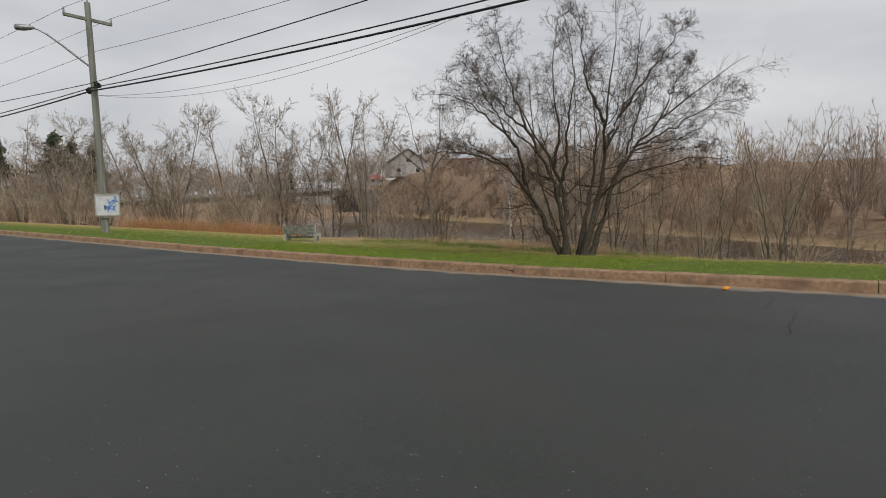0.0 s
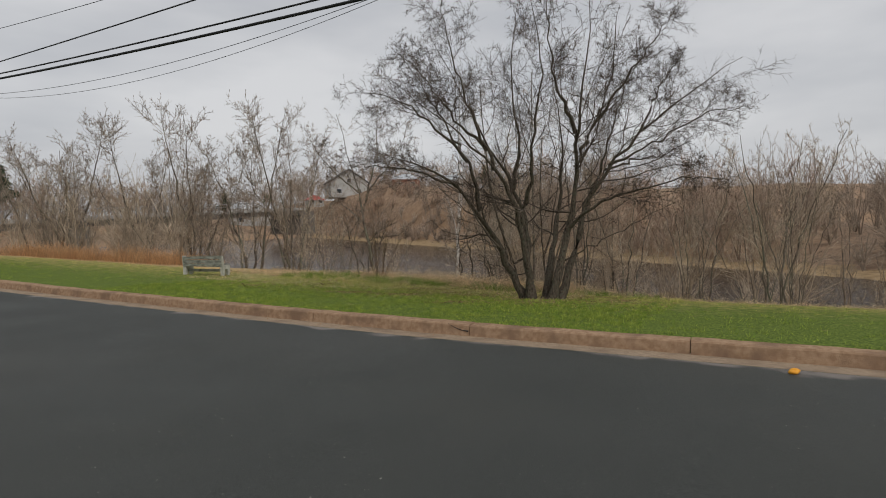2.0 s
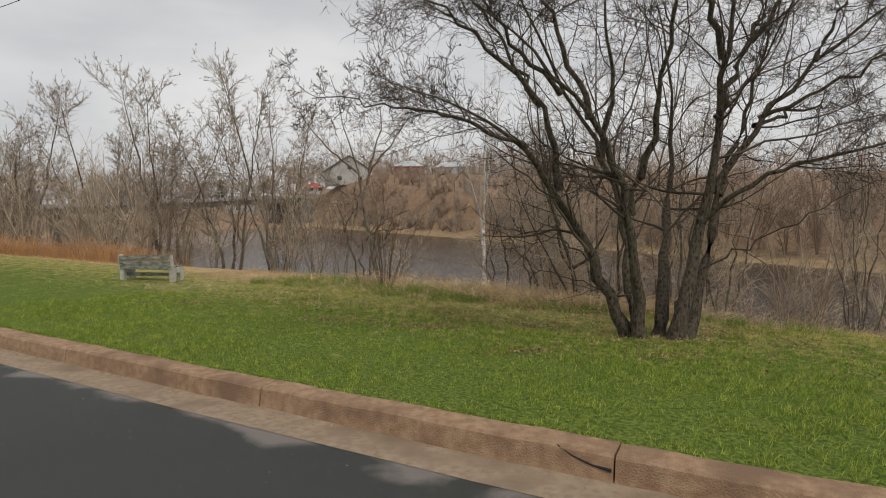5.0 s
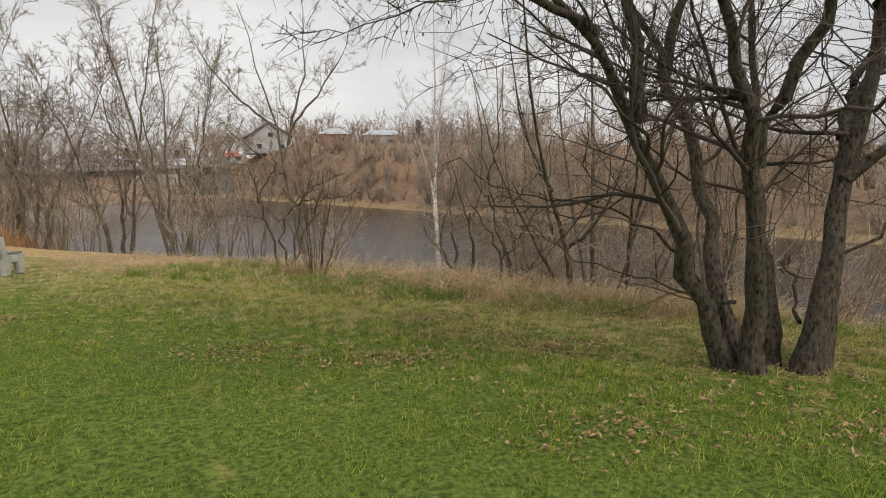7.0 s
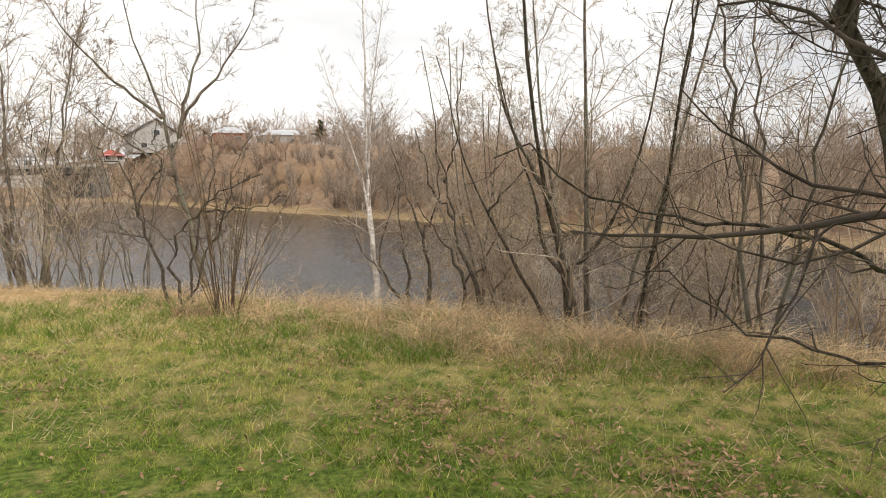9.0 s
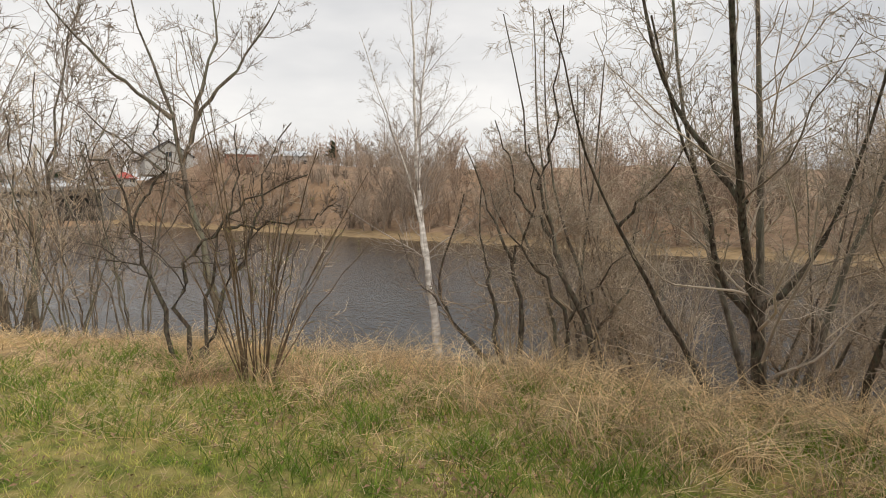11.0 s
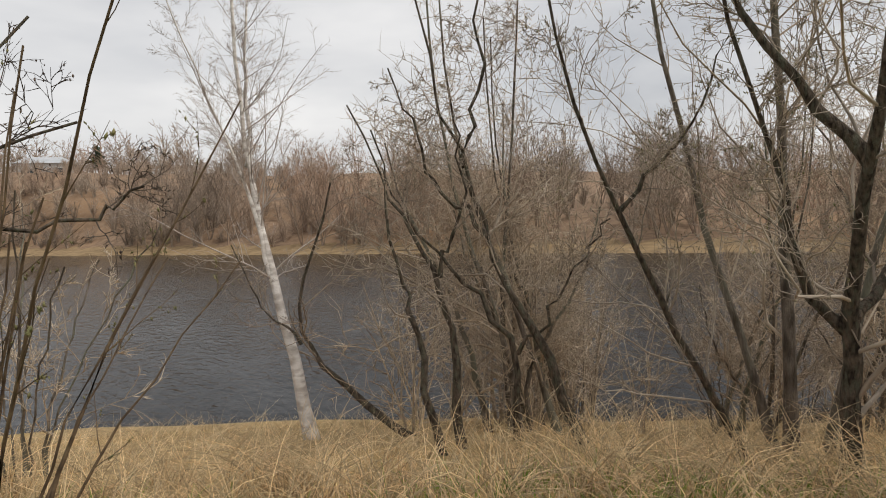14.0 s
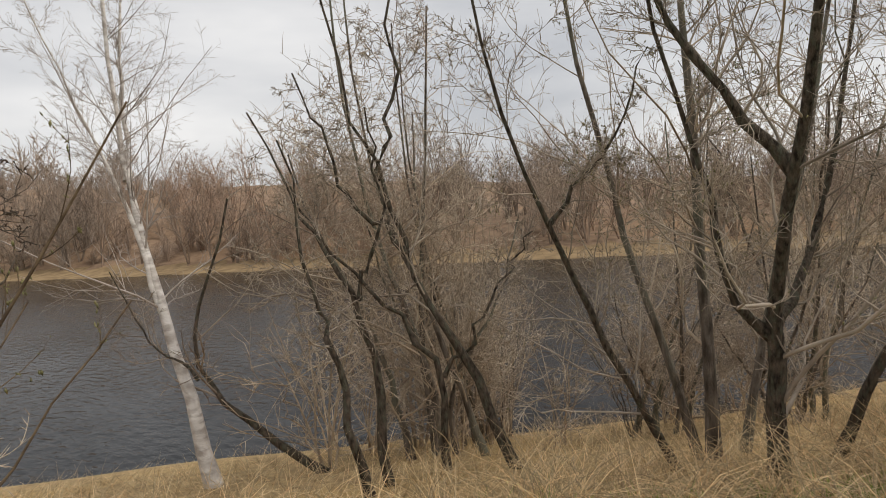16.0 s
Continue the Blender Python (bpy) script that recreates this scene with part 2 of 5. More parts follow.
wnb.inputs["Scale"].default_value, wnb.inputs["Detail"].default_value = 0.35, 3.0
wmul = wtn.new("ShaderNodeMath")
wmul.operation = "MULTIPLY"
wbp = wtn.new("ShaderNodeBump")
wbp.inputs["Strength"].default_value, wbp.inputs["Distance"].default_value = 1.0, 0.085
wtl.new(wg.outputs["Position"], wm.inputs[0])
wtl.new(wm.outputs[0], wna.inputs["Vector"])
wtl.new(wm.outputs[0], wnb.inputs["Vector"])
wtl.new(wna.outputs[0], wmul.inputs[0])
wtl.new(wnb.outputs[0], wmul.inputs[1])
wtl.new(wmul.outputs[0], wbp.inputs["Height"])
wtl.new(wbp.outputs[0], wb.inputs["Normal"])


# ---- building helpers ----
def mesh_of(name, verts, faces):
    """A mesh from an (n, 3) array of points and an (m, k) array of faces with k corners each."""
    verts, faces = np.asarray(verts, dtype=np.float32), np.asarray(faces, dtype=np.int32)
    me = bpy.data.meshes.new(name)
    me.vertices.add(len(verts))
    me.vertices.foreach_set("co", verts.ravel())
    me.loops.add(faces.size)
    me.loops.foreach_set("vertex_index", faces.ravel())
    me.polygons.add(len(faces))
    me.polygons.foreach_set("loop_start", np.arange(0, faces.size, faces.shape[1], dtype=np.int32))
    me.update(calc_edges=True)
    return me


def put(name, me, mat, parent=None, label="", smooth=True):
    if mat and not me.materials:
        me.materials.append(mat)
    if smooth:
        me.polygons.foreach_set("use_smooth", np.ones(len(me.polygons), dtype=bool))
    ob = new(name, me)
    if parent:
        ob.parent = parent
    if label:
        ob["label"] = label
    return ob


def part(name, bm, mat, parent, label="", smooth=False):
    me = bpy.data.meshes.new(name)
    bm.to_mesh(me)
    bm.free()
    return put(name, me, mat, parent, label, smooth)


def box(size, at=(0, 0, 0), bevel=0.0, turn=0.0):
    bm = bmesh.new()
    bmesh.ops.create_cube(bm, size=1.0, matrix=Matrix.Translation(at) @ Matrix.Rotation(radians(turn), 4, "Z") @ Matrix.Diagonal((*size, 1)))
    if bevel:
        bmesh.ops.bevel(bm, geom=bm.edges[:], offset=bevel, segments=2, affect="EDGES")
    return bm


def prism(outline, depth, bevel=0.0):
    """An outline in x, z drawn out along y, centred."""
    bm = bmesh.new()
    a = [bm.verts.new((x, -depth / 2, z)) for x, z in outline]
    b = [bm.verts.new((x, depth / 2, z)) for x, z in outline]
    k = len(outline)
    bm.faces.new(a)
    bm.faces.new(b[::-1])
    for i in range(k):
        bm.faces.new((a[i], b[i], b[(i + 1) % k], a[(i + 1) % k]))
    bmesh.ops.recalc_face_normals(bm, faces=bm.faces[:])
    if bevel:
        bmesh.ops.bevel(bm, geom=bm.edges[:], offset=bevel, segments=2, affect="EDGES")
    return bm


def tubes(P, R, sides, point=False):
    """Tubes round polylines: P is (b, k, 3), R is (b, k). point: the end runs to a tip. Returns points and triangles."""
    b, k, _ = P.shape
    T = np.gradient(P, axis=1)
    T /= np.linalg.norm(T, axis=2, keepdims=True) + 1e-9
    ref = np.where(np.abs(T[..., 2:3]) > 0.9, np.array([1.0, 0, 0]), np.array([0, 0, 1.0]))
    A = np.cross(T, ref)
    A /= np.linalg.norm(A, axis=2, keepdims=True) + 1e-9
    B = np.cross(T, A)
    ang = np.arange(sides) * 2 * math.pi / sides
    V = P[:, :, None, :] + R[:, :, None, None] * (np.cos(ang)[None, None, :, None] * A[:, :, None, :] + np.sin(ang)[None, None, :, None] * B[:, :, None, :])
    rings = k - 1 if point else k
    V = V[:, :rings].reshape(-1, 3)
    idx = np.arange(b * rings * sides).reshape(b, rings, sides)
    nxt = np.roll(idx, -1, axis=2)
    a0, a1, a2, a3 = idx[:, :-1], nxt[:, :-1], nxt[:, 1:], idx[:, 1:]
    F = np.concatenate([np.stack([a0, a1, a2], -1).reshape(-1, 3), np.stack([a0, a2, a3], -1).reshape(-1, 3)])
    if point:
        tip = np.broadcast_to((len(V) + np.arange(b))[:, None], (b, sides))
        F = np.concatenate([F, np.stack([idx[:, -1], nxt[:, -1], tip], -1).reshape(-1, 3)])
        V = np.concatenate([V, P[:, -1]])
    return V, F


def merge(items):
    Vs, Fs, o = [], [], 0
    for V, F in items:
        Vs.append(V)
        Fs.append(F + o)
        o += len(V)
    return np.concatenate(Vs), np.concatenate(Fs)


def lines(rng, P0, D0, L, R, k, wig, up, taper=0.25):
    """Wandering tapered polylines from P0 along D0."""
    b = len(P0)
    pts = [P0]
    d = D0 / np.linalg.norm(D0, axis=1, keepdims=True)
    for _ in range(k):
        d = d + wig * rng.normal(size=(b, 3)) + np.array([0, 0, up])
        d /= np.linalg.norm(d, axis=1, keepdims=True)
        pts.append(pts[-1] + d * (L / k)[:, None])
    P = np.stack(pts, axis=1)
    t = np.linspace(0, 1, k + 1)[None, :]
    return P, R[:, None] * (1 - (1 - taper) * t)


def offshoots(rng, P, R, n, lo, ang, ratio, rr, up0=0.0):
    """n side branches on every polyline, past its share lo: start, direction, length and radius of each."""
    b, k, _ = P.shape
    u = lo + (0.98 - lo) * rng.random((b, n))
    f = u * (k - 1)
    i = np.minimum(f.astype(int), k - 2)
    w = (f - i)[..., None]
    rows = np.arange(b)[:, None]
    start = P[rows, i] * (1 - w) + P[rows, i + 1] * w
    tan = P[rows, i + 1] - P[rows, i]
    tan /= np.linalg.norm(tan, axis=2, keepdims=True) + 1e-9
    side = rng.normal(size=(b, n, 3))
    side -= (side * tan).sum(2, keepdims=True) * tan
    side /= np.linalg.norm(side, axis=2, keepdims=True) + 1e-9
    a = np.radians(rng.uniform(*ang, size=(b, n, 1)))
    d = np.cos(a) * tan + np.sin(a) * side
    d[..., 2] += up0
    total = np.linalg.norm(np.diff(P, axis=1), axis=2).sum(1)[:, None]
    L = total * rng.uniform(*ratio, size=(b, n)) * (1.15 - 0.7 * u)
    rad = (R[rows, i] * (1 - w[..., 0]) + R[rows, i + 1] * w[..., 0]) * rr
    return start.reshape(-1, 3), d.reshape(-1, 3), L.ravel(), rad.ravel()


def grown(rng, stems, levels, rmin=0.0022):
    """stems: list of (P, R) polylines of one shape. levels: dicts of n, lo, ang, ratio, rr, k, wig, up, sides.
    Returns the stems' mesh, the branches' mesh and the tips."""
    P = np.stack([s[0] for s in stems])
    R = np.stack([s[1] for s in stems])
    trunk = [tubes(P[i:i + 1], R[i:i + 1], 8 if R[i, 0] > 0.03 else 5) for i in range(len(P))]
    out = []
    for lv in levels:
        S, D, L, rad = offshoots(rng, P, R, lv["n"], lv["lo"], lv["ang"], lv["ratio"], lv["rr"], lv.get("up0", 0.0))
        rad = np.maximum(rad, rmin)
        P, R = lines(rng, S, D, L, rad, lv["k"], lv["wig"], lv["up"], lv.get("taper", 0.3))
        R = np.maximum(R, rmin * 0.45)
        out.append(tubes(P, R, lv["sides"], lv is levels[-1]))
    return trunk, merge(out), P


def buds_at(rng, P, count, size):
    """Small eight-faced buds on polylines."""
    b, k, _ = P.shape
    r, u = rng.integers(0, b, count), rng.random(count) * (k - 1)
    i = np.minimum(u.astype(int), k - 2)
    w = (u - i)[:, None]
    c = P[r, i] * (1 - w) + P[r, i + 1] * w
    s = size * rng.uniform(0.5, 1.3, count)
    base = np.array([[1, 0, 0], [-1, 0, 0], [0, 1, 0], [0, -1, 0], [0, 0, 1.5], [0, 0, -1.5]])
    q = rng.normal(size=(count, 3)) * 0.5 + np.array([0, 0, 1])
    q /= np.linalg.norm(q, axis=1, keepdims=True)
    V = c[:, None, :] + s[:, None, None] * (base[None, :, :] * np.array([0.6, 0.6, 0]) + base[None, :, 2:3] * q[:, None, :])
    f = np.array([[0, 2, 4], [2, 1, 4], [1, 3, 4], [3, 0, 4], [2, 0, 5], [1, 2, 5], [3, 1, 5], [0, 3, 5]])
    F = (f[None] + 6 * np.arange(count)[:, None, None]).reshape(-1, 3)
    return V.reshape(-1, 3), F


def stem_path(rng, base, via, r0, r1, k=9, wig=0.03):
    """A smooth stem from base through the points via, with k + 1 points."""
    pts = np.array([base, *via], dtype=float)
    t = np.linspace(0, len(pts) - 1, k + 1)
    i = np.minimum(t.astype(int), len(pts) - 2)
    w = (t - i)[:, None]
    P = pts[i] * (1 - w) + pts[i + 1] * w
    for _ in range(2):
        P[1:-1] = (P[:-2] + 2 * P[1:-1] + P[2:]) / 4
    P[1:] += rng.normal(size=(k, 3)) * wig
    R = r1 + (r0 - r1) * (1 - np.linspace(0, 1, k + 1)) ** 1.35
    R[0] *= 1.35
    R[1:-1] *= rng.uniform(0.9, 1.12, k - 1)
    return P, R


# ---- lie of the land: s runs along the kerb, n away from the road ----
U, N = np.array([-0.825, 0.565]), np.array([0.565, 0.825])


def sn(x, y):
    return x * U[0] + y * U[1], x * N[0] + y * N[1]


def xy(s, n):
    return s * U[0] + n * N[0], s * U[1] + n * N[1]


PROFILE_N = [-60, 9.72, 9.76, 10.16, 10.40, 12.5, 14.5, 17.0, 18.4, 19.2, 21.8, 24.4, 27, 32]
PROFILE_Z = [-0.02, -0.02, -0.035, -0.06, 0.125, 0.06, -0.08, -0.20, -0.28, -0.52, -1.38, -2.2, -3.0, -3.8]
FAR_N, FAR_C = np.array([0.918, 0.397]), 39.9
FAR_D = [-12, -5, 0, 2.5, 4.5, 7, 10, 16, 60, 140, 900]
FAR_Z = [-3.8, -3.0, -2.2, -1.95, -1.6, 0.9, 4.2, 5.6, 6.0, 6.2, 7.0]
BRIDGE_A, BRIDGE_B = np.array([-78.0, 34.0]), np.array([-16.2, 106.0])
BRIDGE_D = (BRIDGE_B - BRIDGE_A) / np.linalg.norm(BRIDGE_B - BRIDGE_A)
WATER_Z = -2.2


def wavy(x, y):
    return 0.5 * np.sin(0.55 * x + 0.31 * y + 1.0) + 0.3 * np.sin(-0.9 * x + 1.23 * y) + 0.2 * np.sin(2.1 * x + 1.7 * y + 2.0)


def land(x, y):
    """Height of the ground."""
    x, y = np.asarray(x, float), np.asarray(y, float)
    s, n = sn(x, y)
    w = wavy(x, y)
    ne = n + (0.22 * w + np.interp(s, [0, 4.8, 6, 8, 9.3, 12, 15, 20], [1.8, 1.6, 1.0, 0.75, 0.1, -0.3, -0.75, -0.5])) * np.clip((n - 14) / 2.8, 0, 1)
    near = np.interp(ne, PROFILE_N, PROFILE_Z) + np.interp(s, [-40, -10, -2, 2, 6, 9, 16, 30, 60, 200], [0.16, 0.14, 0.10, 0.05, 0, 0, 0.05, 0.24, 0.5, 0.8]) * (n < 26)
    near = near + np.where((n > 10.5) & (n < 24), 0.022 * w, 0)
    d = FAR_N[0] * x + FAR_N[1] * y - FAR_C + 1.2 * w * 0.6
    far = np.interp(d, FAR_D, FAR_Z) + np.where(d > 6, 0.25 * w, 0)
    far = np.where(far > -1.7, -1.7 + (far + 1.7) * np.interp(y, [30, 60, 105], [0.16, 0.28, 1.0]), far)
    far = far + np.clip((far + 1.2) / 1.6, 0, 1) * np.interp(y, [104, 138], [0, 3.6])
    up = (x - BRIDGE_A[0]) * -BRIDGE_D[1] + (y - BRIDGE_A[1]) * BRIDGE_D[0]
    far = np.maximum(far, np.interp(up, [14, 24, 40, 80], [-4, -2.0, 0.5, 3.0]) + 0.2 * w)
    d = np.where(up > 14, 5, d)
    return np.where(d > -12, np.maximum(far, np.where(n > 24, -4.0, near)), near)


def ground(x, y):
    return float(land(x, y))


def sheet(s_vals, n_vals, lift=0.0):
    S, NN = np.meshgrid(s_vals, n_vals, indexing="ij")
    X, Y = xy(S, NN)
    V = np.stack([X, Y, land(X, Y) + lift], -1).reshape(-1, 3)
    a, b = len(s_vals), len(n_vals)
    i = np.arange(a * b).reshape(a, b)
    F = np.stack([i[:-1, :-1], i[1:, :-1], i[1:, 1:], i[:-1, 1:]], -1).reshape(-1, 4)
    return V, F


# one sheet of ground out to the horizon, with bank materials by face
s_vals = np.unique(np.concatenate([np.linspace(-1400, -60, 14), np.arange(-60, -10, 2.0), np.arange(-10, 40, 0.4), np.arange(40, 150, 2.0), np.linspace(150, 1500, 16)]))
n_vals = np.unique(np.concatenate([np.linspace(-1400, -60, 10), [-20, 0, 9.70, 9.74, 10.18, 10.38], np.arange(10.6, 27, 0.3), np.arange(27, 120, 1.6), np.linspace(120, 1500, 26)]))
V, F = sheet(s_vals, n_vals)
me = mesh_of("ground", V, F)
for m in (M_LAWN, M_BANK, M_FARBANK, M_SHORE):
    me.materials.append(m)
cen = V[F].mean(1)
cs, cn = sn(cen[:, 0], cen[:, 1])
cd = FAR_N[0] * cen[:, 0] + FAR_N[1] * cen[:, 1] - FAR_C
me.polygons.foreach_set("material_index", np.where(cn < 17.6, 0, np.where(cn < 27, 1, np.where((cd > -1) & (cd < 3.6), 3, 2))).astype(np.int32))
tagged(put("ground", me, None), "green lawn sloping to a bare riverbank with dry grass", "ground", kind="structure")

# road, gutter, kerb stones
V, F = sheet(np.concatenate([np.linspace(-300, -20, 8), np.arange(-20, 50, 1.0), np.linspace(50, 300, 9)]), np.array([-6.0, -3, 0, 3, 6, 8, 9.2, 9.70, 9.74, 9.785]), 0.02)
tagged(put("road", mesh_of("road", V, F), M_ASPHALT), "dark damp asphalt road with faint pale grit", "road", kind="structure")
V, F = sheet(np.concatenate([np.linspace(-300, -20, 8), np.arange(-20, 50, 0.5), np.linspace(50, 300, 9)]), np.array([9.775, 9.95, 10.13, 10.19]), 0.024)
tagged(put("gutter", mesh_of("gutter", V, F), M_GUTTER), "tan concrete gutter beside the kerb", "gutter", kind="structure")

# water
river_s, river_n = np.linspace(-400, 700, 12), np.linspace(20, 330, 8)
S2, N2 = np.meshgrid(river_s, river_n, indexing="ij")
X2, Y2 = xy(S2, N2)
V = np.stack([X2, Y2, np.full_like(X2, WATER_Z)], -1).reshape(-1, 3)
i2 = np.arange(12 * 8).reshape(12, 8)
F = np.stack([i2[:-1, :-1], i2[1:, :-1], i2[1:, 1:], i2[:-1, 1:]], -1).reshape(-1, 4)
tagged(put("water", mesh_of("water", V, F), M_WATER), "grey rippled river water", "river", kind="structure")

# ---- kerb ----
kerb = tagged(new("kerb"), "weathered reddish concrete kerb between road and lawn", "kerb", kind="structure")
STONE = 2.93
outline = [(-0.035, -0.16), (-0.005, 0.02), (0.012, 0.112), (0.032, 0.130), (0.20, 0.142), (0.215, 0.128), (0.22, -0.16)]
stone_bm = bmesh.new()
for part_x in (0,):
    cuts = np.linspace(-STONE / 2 + 0.006, STONE / 2 - 0.006, 13)
    rings = []
    for ci, c in enumerate(cuts):
        jog = 0.004 * math.sin(5.1 * c + 1) + 0.003 * math.sin(11.7 * c)
        rings.append([stone_bm.verts.new((c, a + jog * (0.4 if b < 0 else 1), b + 0.6 * jog)) for a, b in outline])
    for r0, r1 in zip(rings, rings[1:]):
        for q in range(len(outline) - 1):
            stone_bm.faces.new((r0[q], r0[q + 1], r1[q + 1], r1[q]))
    stone_bm.faces.new(rings[0][::-1])
    stone_bm.faces.new(rings[-1])
bmesh.ops.recalc_face_normals(stone_bm, faces=stone_bm.faces[:])
stone_me = bpy.data.meshes.new("kerb_stone")
stone_bm.to_mesh(stone_me)
stone_bm.free()
stone_me.materials.append(M_CONCRETE)
krng = np.random.default_rng(5)
U_TURN = math.degrees(math.atan2(U[1], U[0]))
for i in range(-14, 24):
    s0 = 5.27 + STONE * (i + 0.5)
    x, y = xy(s0, 10.165)
    za, zb = ground(*xy(s0 - 1.4, 9.0)), ground(*xy(s0 + 1.4, 9.0))
    ob = new("kerb_stone", stone_me)
    ob.parent = kerb
    ob.matrix_basis = (Matrix.Translation((x, y, (za + zb) / 2 + 0.02 + krng.uniform(-0.006, 0.006))) @ Matrix.Rotation(radians(U_TURN), 4, "Z")
                       @ Matrix.Rotation(-math.atan2(zb - za, 2.8), 4, "Y") @ Matrix.Rotation(radians(krng.uniform(-0.15, 0.15)), 4, "Z") @ Matrix.Diagonal((1, -1, 1, 1)))


# ---- trees ----
def tree_thing(name, label, category, base, rng, stems, levels, bark, twig, bud=None, bud_n=0, bud_size=0.012, rmin=0.0022, group="", branch_label=""):
    """A bare tree: trunk, branches and buds under an Empty at its foot."""
    top = tagged(new(name), label, category, group)
    top.location = base
    trunk, branch, tips = grown(rng, stems, levels, rmin)
    for one in trunk:
        part_name = "trunk" if len(trunk) == 1 else "stem"
        put(part_name, mesh_of(part_name, *one), bark, top)
    put("crown", mesh_of("crown", *branch), twig, top, branch_label)
    if bud_n:
        put("bud_spray", mesh_of("bud_spray", *buds_at(rng, tips, bud_n, bud_size)), bud, top, "small dark buds", smooth=False)
    return top


def level(n, lo, ang, ratio, rr, k, wig, up, sides, up0=0.0, taper=0.3):
    return dict(n=n, lo=lo, ang=ang, ratio=ratio, rr=rr, k=k, wig=wig, up=up, sides=sides, up0=up0, taper=taper)


# the spreading tree on the lawn: stems in (across, along the view, up), then turned to the world
rng = np.random.default_rng(11)
TX, TY = 3.55, 15.05


def lawn_stem(via, r0, r1, k=11):
    P, R = stem_path(rng, via[0], via[1:], 0.86 * r0, r1, k + 6, 0.03)
    a, d, z = P[:, 0].copy(), P[:, 1].copy(), P[:, 2].copy()
    P[:, 0], P[:, 1] = 0.995 * a + 0.101 * d, -0.101 * a + 0.995 * d
    return P, R


